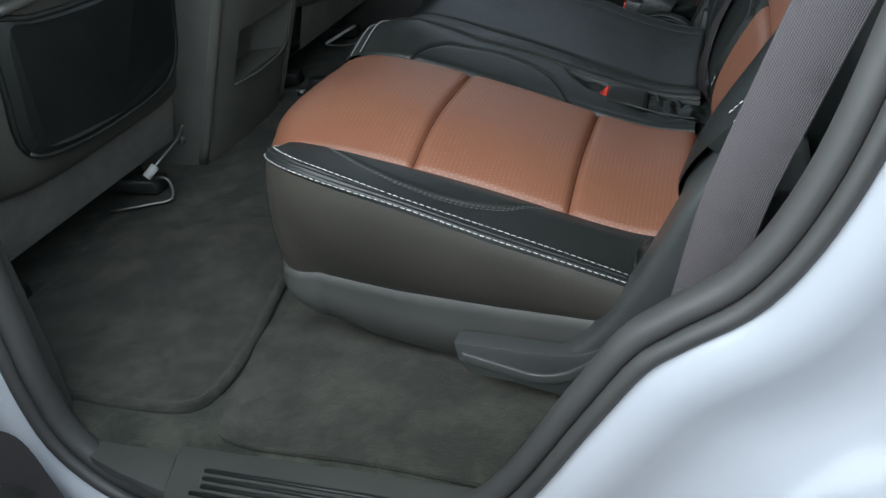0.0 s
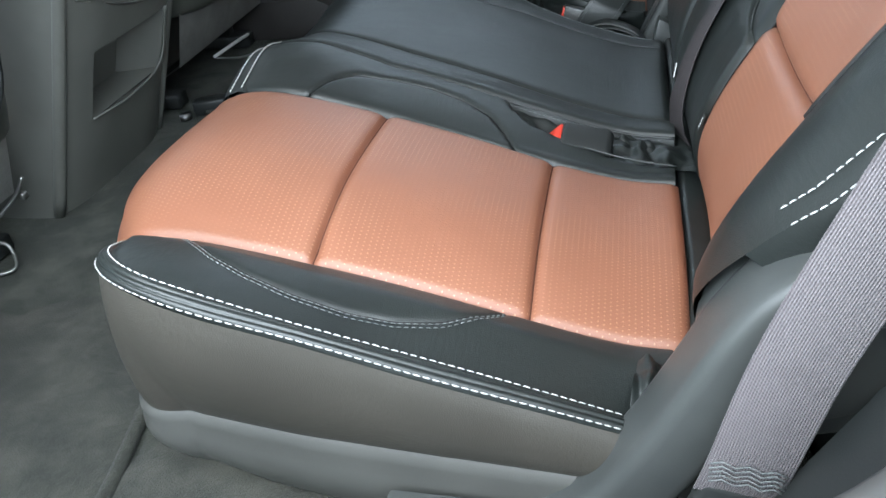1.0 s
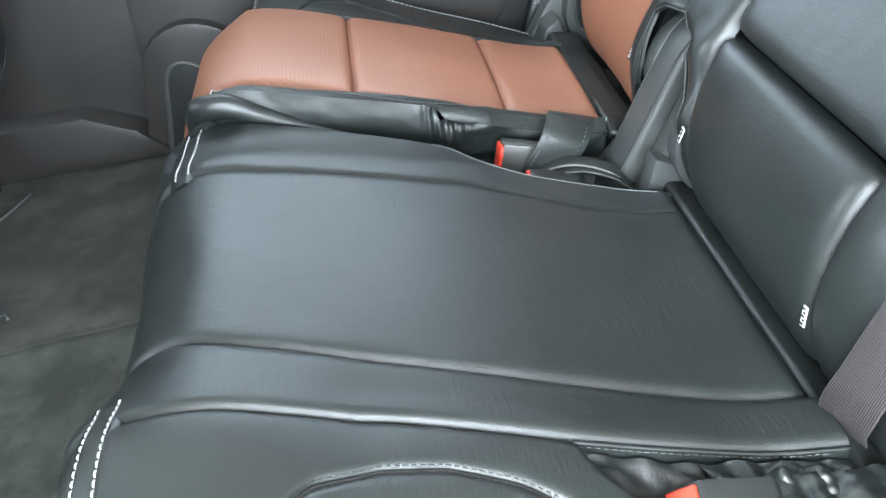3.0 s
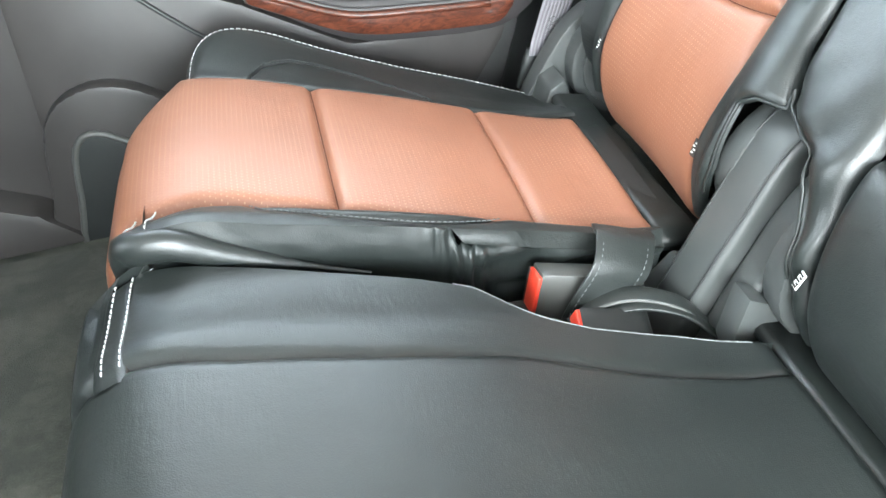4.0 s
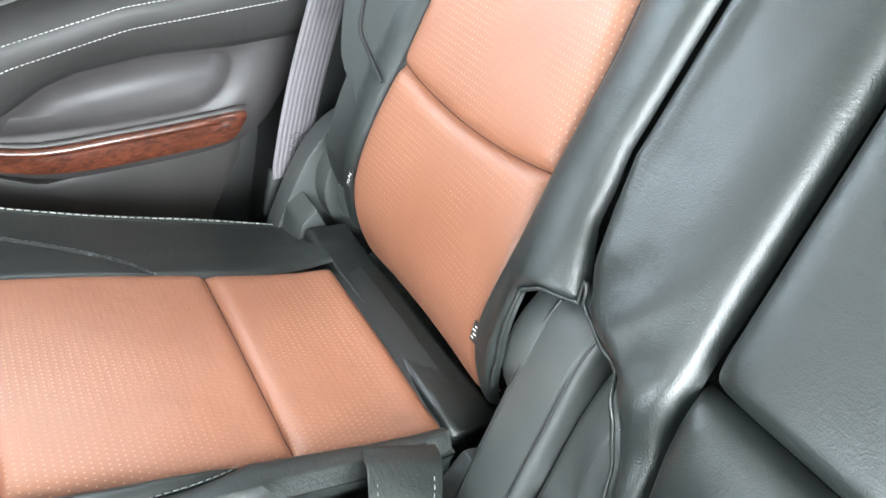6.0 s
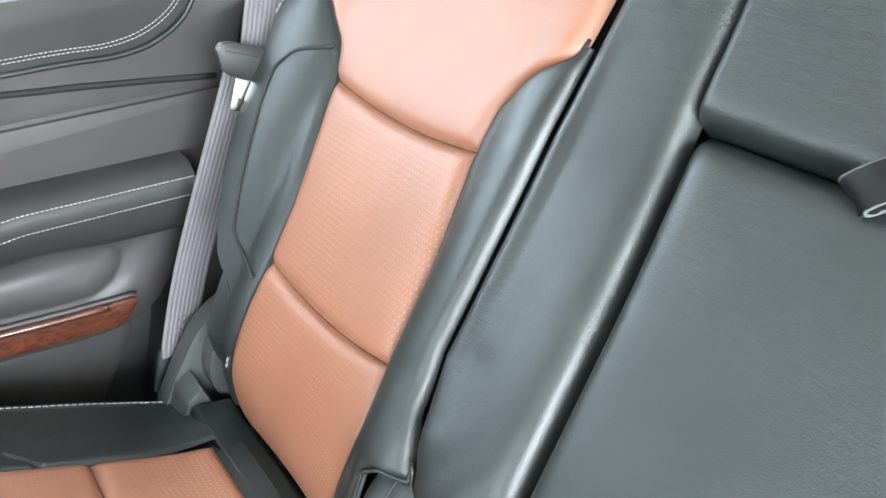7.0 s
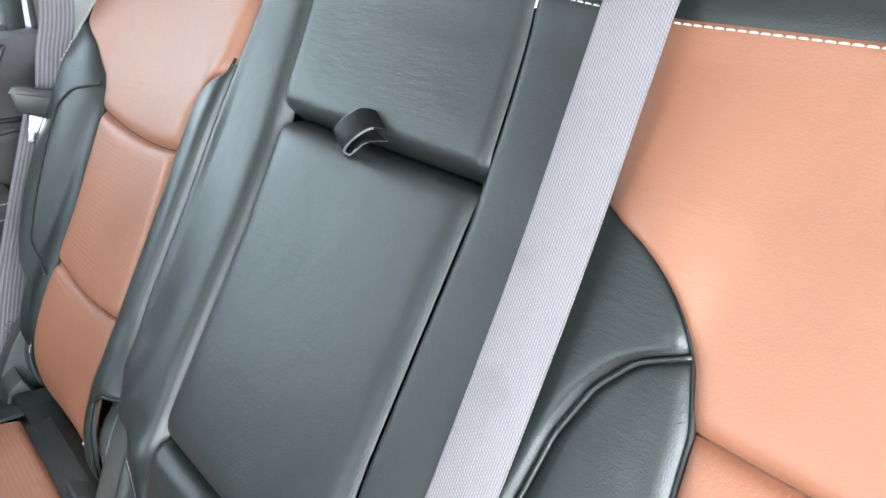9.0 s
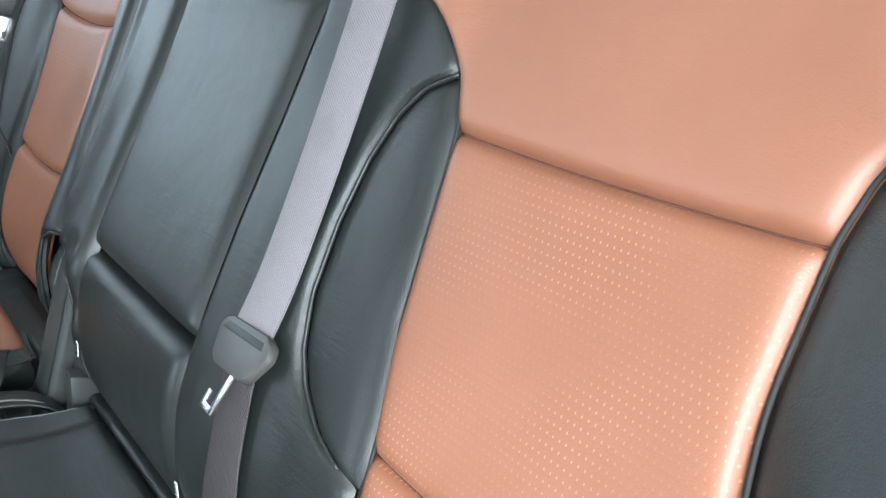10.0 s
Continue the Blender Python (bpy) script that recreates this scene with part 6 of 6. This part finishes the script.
# burl wood strip with a rounded upper edge
up = smoothed([(-0.059, 1.017, 0), (-0.016, 0.996, 0), (0.020, 0.978, 0), (0.051, 0.964, 0), (0.079, 0.955, 0), (0.110, 0.950, 0), (0.153, 0.946, 0), (0.217, 0.940, 0), (0.300, 0.934, 0)], 5)
low = smoothed([(0.298, 0.924, 0), (0.276, 0.904, 0), (0.230, 0.905, 0), (0.180, 0.909, 0), (0.125, 0.915, 0), (0.079, 0.925, 0), (0.040, 0.941, 0), (-0.010, 0.968, 0), (-0.052, 0.991, 0)], 5)
wood = plate([(p.x, p.y) for p in up] + [(p.x, p.y) for p in low], 0.752, 0.775, WOOD, "wood_trim", door, "glossy dark burl wood strip", 0.006)
tube([Vector((p.x, 0.7545, p.y - 0.0045)) for p in up[2:-2]], 0.0052, WOOD, "rounded_edge", wood)
tube([Vector((p.x, 0.7620, p.y)) for p in up + low + up[:1]], 0.0036, TRIM, "trim_rim", wood)
# lower panel, map pocket and its rim
plate([(-0.38, 0.66), (0.14, 0.66), (0.20, 0.74), (0.232, 0.79), (0.285, 0.868), (0.295, 0.893), (0.07, 0.905), (-0.06, 0.985), (-0.10, 1.005), (-0.215, 1.06), (-0.34, 1.06)], 0.772, 0.81, DOOR_LOWER, "lower_panel", door, bevel=0.010)
tube(smoothed([(-0.225, 0.770, 1.063), (-0.17, 0.768, 1.005), (-0.118, 0.767, 0.955), (-0.06, 0.767, 0.915)]), 0.003, DARK, "crease", door)
plate([(-0.34, 1.06), (-0.215, 1.055), (-0.10, 0.98), (-0.06, 0.995), (0.0, 0.965), (0.02, 1.05), (-0.02, 1.10), (-0.34, 1.12)], 0.782, 0.81, PLASTIC, "pull_cup_panel", door, bevel=0.008)
surround = rounded([(-0.405, 0.64), (-0.375, 0.78), (-0.345, 0.885), (-0.29, 0.922), (-0.23, 0.916), (-0.17, 0.875), (-0.10, 0.82), (-0.09, 0.66), (-0.25, 0.62)], 4)
speaker = plate(surround, 0.745, 0.775, DOOR_LOWER, "speaker_surround", door, bevel=0.012)
mouth = rounded([(-0.355, 0.665), (-0.338, 0.77), (-0.318, 0.845), (-0.285, 0.862), (-0.235, 0.830), (-0.16, 0.79), (-0.14, 0.68), (-0.25, 0.645)], 4)
tube([Vector((x, 0.743, z)) for x, z in mouth + mouth[:1]], 0.005, PLASTIC, "grille_rim", speaker)
plate(mouth, 0.741, 0.7455, DARK, "speaker_grille", speaker, bevel=0.0015)
lock = tagged(new("lock_knob"), "small dark lock knob on the door sill", "lock knob")
strip([Vector((0.414, 0.832, 1.292)), Vector((0.414, 0.832, 1.296)), Vector((0.414, 0.832, 1.298))], ring(0.012, 14), (1, 0, 0), STEEL, "collar", lock)
strip(smoothed([(0.414, 0.832, 1.297), (0.414, 0.832, 1.315), (0.414, 0.832, 1.322)], 3), ring(0.0042, 10), (1, 0, 0), DARK, "pin", lock)
# window in the door
win = tagged(new("window_1"), "closed side window of the car door", "window", kind="structure")
tube(smoothed([(-0.55, 0.862, 1.322), (0.15, 0.862, 1.319), (0.343, 0.862, 1.3065), (0.43, 0.862, 1.2945), (0.492, 0.862, 1.2855)], 6), 0.011, RUBBER, "window_seal", win)
plate([(0.476, 1.283), (0.503, 1.283), (0.556, 1.70), (0.524, 1.70)], 0.845, 0.885, DARK, "window_frame", win, bevel=0.005)
plate([(0.503, 1.15), (0.552, 1.15), (0.600, 1.70), (0.556, 1.70)], 0.835, 0.880, RUBBER, "pillar_edge", win, bevel=0.008)
plate([(0.318, 1.30), (0.343, 1.30), (0.386, 1.70), (0.361, 1.70)], 0.848, 0.884, DARK, "window_divider", win, bevel=0.004)
pane = plate([(-0.55, 1.285), (0.49, 1.285), (0.54, 1.70), (-0.55, 1.70)], 0.868, 0.872, GLASS, "pane", win, bevel=0)
pane.visible_shadow = False
tagged(plate([(-0.70, 0.60), (-0.41, 0.60), (-0.355, 0.88), (-0.32, 1.06), (-0.33, 1.30), (-0.60, 1.30)], 0.79, 0.83, DOOR_LOWER, "trim_pillar_far", bevel=0.02), "grey-brown plastic trim at the far pillar's foot", "pillar trim", kind="structure")
tagged(plate([(-1.2, 0.70), (-0.34, 0.70), (-0.40, 0.76), (-0.48, 0.80), (-1.2, 0.80)], 0.735, 0.80, DOOR_LOWER, "trim_sill_far", bevel=0.015), "grey plastic sill trim along the far footwell", "sill trim", kind="structure")

# ---- front seats, seen from behind ----
def front_seat(y0, y1, x_low, lean, label):
    t = thing("front_seat", label, "car seat", "front seats")
    mid, half = (y0 + y1) / 2, (y1 - y0) / 2
    def at(z, f, d):
        """A point of the back's rear face: f from -1 to 1 across, d inwards."""
        x = x_low + lean * (z - 0.90) - 0.05 * abs(f) ** 5 - d
        return Vector((x, mid + half * f, z))
    rows = [(0.895, 0.06), (0.902, 0.02), (0.915, 0.004), (0.95, 0.0), (1.1, 0.0), (1.3, 0.0), (1.42, 0.0), (1.46, 0.02), (1.48, 0.08)]
    verts, faces, nv = [], [], 24
    for z, d in rows:
        for j in range(nv + 1):
            verts.append(at(z, -1 + 2 * j / nv, d))
    for i in range(len(rows) - 1):
        for j in range(nv):
            q = i * (nv + 1) + j
            faces.append((q, q + 1, q + nv + 2, q + nv + 1))
    base = len(verts)
    for z, d in rows:
        for j in range(nv + 1):
            p = at(z, -1 + 2 * j / nv, d)
            verts.append(Vector((p.x - 0.11 + 0.8 * d, p.y, p.z)))
    for i in range(len(rows) - 1):
        for j in range(nv):
            q = base + i * (nv + 1) + j
            faces.append((q, q + nv + 1, q + nv + 2, q + 1))
        for j in (0, nv):
            q = i * (nv + 1) + j
            faces.append((q, q + nv + 1, base + q + nv + 1, base + q))
    for j in range(nv):
        for i in (0, len(rows) - 1):
            q = i * (nv + 1) + j
            faces.append((q, q + 1, base + q + 1, base + q))
    link_mesh("back_shell", verts, faces, SHELL, t, "dark grey moulded seat back")
    # map pocket, set in under a rolled edge
    inset = rounded([(-0.80, 0.965), (-0.50, 0.945), (0.0, 0.94), (0.50, 0.95), (0.76, 0.99), (0.82, 1.06), (0.82, 1.15), (0.60, 1.142), (0.0, 1.128), (-0.60, 1.135), (-0.82, 1.14), (-0.84, 1.05)], 4)
    k = len(inset)
    verts = [at(z, f, -0.007) for f, z in inset] + [at(1.04 + (z - 1.04) * 0.90, f * 0.92, -0.012) for f, z in inset] + [at(z, f, 0.006) for f, z in inset]
    faces = [(i, (i + 1) % k, k + (i + 1) % k, k + i) for i in range(k)] + [tuple(range(k, 2 * k))] + [(i, (i + 1) % k, 2 * k + (i + 1) % k, 2 * k + i) for i in range(k)]
    link_mesh("map_pocket", verts, faces, BLACK, t, "black vinyl map pocket", smooth=False)
    tube([at(z, f, -0.008) for f, z in inset + inset[:1]], 0.004, DARK, "pocket_seam", t, k=6)
    tube([at(1.150 + 0.012 * math.cos(f * 1.5), f, -0.010) for f in [-0.82 + 1.64 * i / 20 for i in range(21)]], 0.007, PLASTIC, "pocket_edge", t, k=8)
    # felt apron and cushion
    verts = [at(0.915, f, 0.012) for f in (-0.98, 0.98)] + [Vector((x_low - 0.09, mid + half * 0.98 * s, 0.80)) for s in (-1, 1)] + [Vector((x_low - 0.16, mid + half * 0.95 * s, 0.765)) for s in (-1, 1)]
    link_mesh("felt_apron", verts, [(0, 1, 3, 2), (2, 3, 5, 4)], FELT, t, "grey felt apron")
    block((0.50, 2 * half, 0.16), pose(x_low - 0.36, mid, 0.87), SIDE, "cushion", t, bevel=0.03)
    for s in (-1, 1):
        y = mid + s * half * 0.84
        strip([Vector((x_low - 0.60, y, 0.722)), Vector((x_low - 0.125, y, 0.722))], slab(0.045, 0.030, 0.006), (0, 1, 0), DARK, "seat_rail", t)
        block((0.06, 0.035, 0.06), pose(x_low - 0.20, y, 0.755), DARK, "rail_foot", t)
    return t


front_seat(-0.66, -0.205, -0.545, 0.22, "dark grey front seat back with a black map pocket")
front_seat(0.29, 0.73, -0.525, 0.22, "dark grey front seat back over the far footwell")
lever = thing("seat_cable", "pale cable end and steel bracket under the front seat", "cable")
tube(smoothed([(-0.645, -0.290, 0.770), (-0.628, -0.268, 0.788), (-0.60, -0.245, 0.815), (-0.585, -0.235, 0.84)]), 0.003, STEEL, "cable", lever)
tube([Vector((-0.650, -0.297, 0.763)), Vector((-0.637, -0.279, 0.778))], 0.0085, WHITE_MARK, "cable_end", lever, "pale plastic cable end")
block((0.012, 0.012, 0.012), pose(-0.60, -0.232, 0.808), STEEL, "nut", lever, bevel=0.003)
bracket = thing("rail_bracket", "steel wire bracket at the seat rail's end on the floor", "bracket")
tube(smoothed([(-0.72, -0.34, 0.712), (-0.66, -0.305, 0.710), (-0.625, -0.278, 0.710), (-0.628, -0.270, 0.745), (-0.66, -0.275, 0.752)], 5), 0.0028, STEEL, "wire", bracket)
wire = thing("seat_cable", "thin pale wire under the far front seat", "cable")
tube(smoothed([(-0.66, 0.52, 0.742), (-0.645, 0.60, 0.745), (-0.64, 0.67, 0.742)]), 0.004, WHITE_MARK, "cable", wire)
tube(smoothed([(-0.66, 0.53, 0.735), (-0.62, 0.58, 0.718), (-0.58, 0.66, 0.716)]), 0.0025, STEEL, "loose_wire", wire)
for x, y in ((-0.62, 0.27), (-0.585, 0.30)):
    t = thing("rail_bolt", "dark bolt of the seat rail with a worn edge", "bolt", "rail bolts")
    strip([Vector((x, y, 0.700)), Vector((x, y, 0.712))], ring(0.013, 6), (1, 0, 0), STEEL, "head", t)
rail = thing("rail_end", "black seat rail end on the carpet", "seat rail")
block((0.07, 0.035, 0.030), pose(-0.575, 0.305, 0.715, 0, 0, 20), DARK, "cap", rail)
tube([Vector((-0.56, 0.325, 0.712)), Vector((-0.535, 0.345, 0.710)), Vector((-0.525, 0.330, 0.710))], 0.003, STEEL, "clip", rail)
slot = thing("carpet_slot", "small slot cut in the floor carpet", "slot")
block((0.012, 0.04, 0.004), pose(-0.47, 0.30, 0.701), DARK, "edge", slot, bevel=0.001)

# ---- centre console ----
console = thing("centre_console", "dark grey centre console with an open storage bin", "console")


def face(y, z, d=0.0):
    """A point of the console's leaning rear face; d sets it back."""
    return Vector((-0.640 + 0.42 * (z - 0.70) - d - 0.10 * ((y - 0.055) / 0.175) ** 4 * 0.25, y, z))


def console_panel(name, y0, y1, z0, z1, mat, d=0.0, ny=16, nz=10):
    verts = [face(y0 + (y1 - y0) * i / ny, z0 + (z1 - z0) * j / nz, d) for i in range(ny + 1) for j in range(nz + 1)]
    faces = [(i * (nz + 1) + j, i * (nz + 1) + j + 1, (i + 1) * (nz + 1) + j + 1, (i + 1) * (nz + 1) + j) for i in range(ny) for j in range(nz)]
    return link_mesh(name, verts, faces, mat, console)


Y0, Y1, BY0, BY1, BZ0, BZ1 = -0.12, 0.23, -0.05, 0.185, 0.845, 0.955
console_panel("rear_face_lower", Y0, Y1, 0.70, BZ0, CONSOLE)
console_panel("rear_face_side", Y0, BY0, BZ0, BZ1, CONSOLE, ny=6)
console_panel("rear_face_side", BY1, Y1, BZ0, BZ1, CONSOLE, ny=6)
console_panel("rear_face_upper", Y0, Y1, BZ1, 1.16, CONSOLE)
corners = [face(y, z) for y, z in ((BY0, BZ0), (BY1, BZ0), (BY1, BZ1), (BY0, BZ1))]
deep = [face(y, z, 0.07) for y, z in ((BY0 + 0.02, BZ0 + 0.01), (BY1 - 0.05, BZ0 + 0.01), (BY1 - 0.05, BZ1), (BY0 + 0.02, BZ1))]
storage = link_mesh("storage_bin", corners + deep, [(0, 1, 5, 4), (1, 2, 6, 5), (2, 3, 7, 6), (3, 0, 4, 7), (4, 5, 6, 7)], CONSOLE, console, "open storage bin", smooth=False)
tube(smoothed([face(BY0, BZ0, -0.002), face((BY0 + BY1) / 2, BZ0 - 0.006, -0.003), face(BY1 - 0.004, BZ0 + 0.012, -0.002), face(BY1, BZ1, -0.002)], 8), 0.0025, CONSOLE, "bin_lip", storage)
tube(smoothed([face(Y0 + 0.03, 1.045, -0.002), face(0.05, 1.0, -0.002), face(BY1 + 0.01, 0.985, -0.002)], 8), 0.002, STEEL, "panel_edge", console)
for y in (Y0, Y1):
    verts = [face(y, 0.70 + 0.46 * j / 10) for j in range(11)] + [Vector((-1.2, y + (0.0 if y > 0 else 0.0), 0.70 + 0.46 * j / 10)) for j in range(11)]
    link_mesh("side_panel", verts, [(j, j + 1, 12 + j, 11 + j) for j in range(10)], CONSOLE, console)
link_mesh("top", [face(Y0, 1.16), face(Y1, 1.16), Vector((-1.2, Y1, 1.16)), Vector((-1.2, Y0, 1.16))], [(0, 1, 2, 3)], BLACK, console, smooth=False)
edge = [face(Y0 + 0.004, 0.705 + 0.455 * j / 12, -0.002) for j in range(13)]
tube(edge, 0.010, CONSOLE, "corner_edge", console)
tube([face(Y1 - 0.004, 0.705 + 0.455 * j / 12, -0.002) for j in range(13)], 0.008, CONSOLE, "corner_edge", console)
for y, z in ((0.075, 1.052), (-0.03, 1.06)):
    p = face(y, z, -0.004)
    knob = strip([p, p + Vector((0.014, 0, -0.006))], ring(0.017, 18), (0, 1, 0), DARK, "control_knob", console)
    strip([p + Vector((0.0142, 0, -0.0061)), p + Vector((0.0165, 0, -0.007))], ring(0.009, 14), (0, 1, 0), STEEL, "knob_cap", knob)

# ---- third row, seen over the top ----
for y0, y1 in ((-0.62, -0.10), (-0.06, 0.62)):
    t = thing("third_row_seat", "black and tan leather third row seat back", "car seat", "third row seats")
    block((0.13, y1 - y0, 0.62), pose(1.42, (y0 + y1) / 2, 1.12, 0, 16, 0), BLACK, "back", t, bevel=0.05, segments=4)
    block((0.03, (y1 - y0) * 0.55, 0.55), pose(1.352, (y0 + y1) / 2, 1.13, 0, 16, 0), TAN, "back_insert", t, bevel=0.012)
    block((0.48, y1 - y0, 0.16), pose(1.15, (y0 + y1) / 2, 0.88, 0, 6, 0), BLACK, "cushion", t, bevel=0.05, segments=4)
    block((0.40, y1 - y0 - 0.1, 0.12), pose(1.20, (y0 + y1) / 2, 0.755), DARK, "base", t, bevel=0.01)
    for s in (-1, 1):
        y = (y0 + y1) / 2 + s * (y1 - y0) * 0.40
        stitches([Vector((1.352 + 0.0 + 0.287 * (z - 1.12), y, z)) for z in [0.95 + 0.045 * i for i in range(11)]], THREAD, t, (-1, 0, 0.3), 0.006, 0.002, 0.0012)
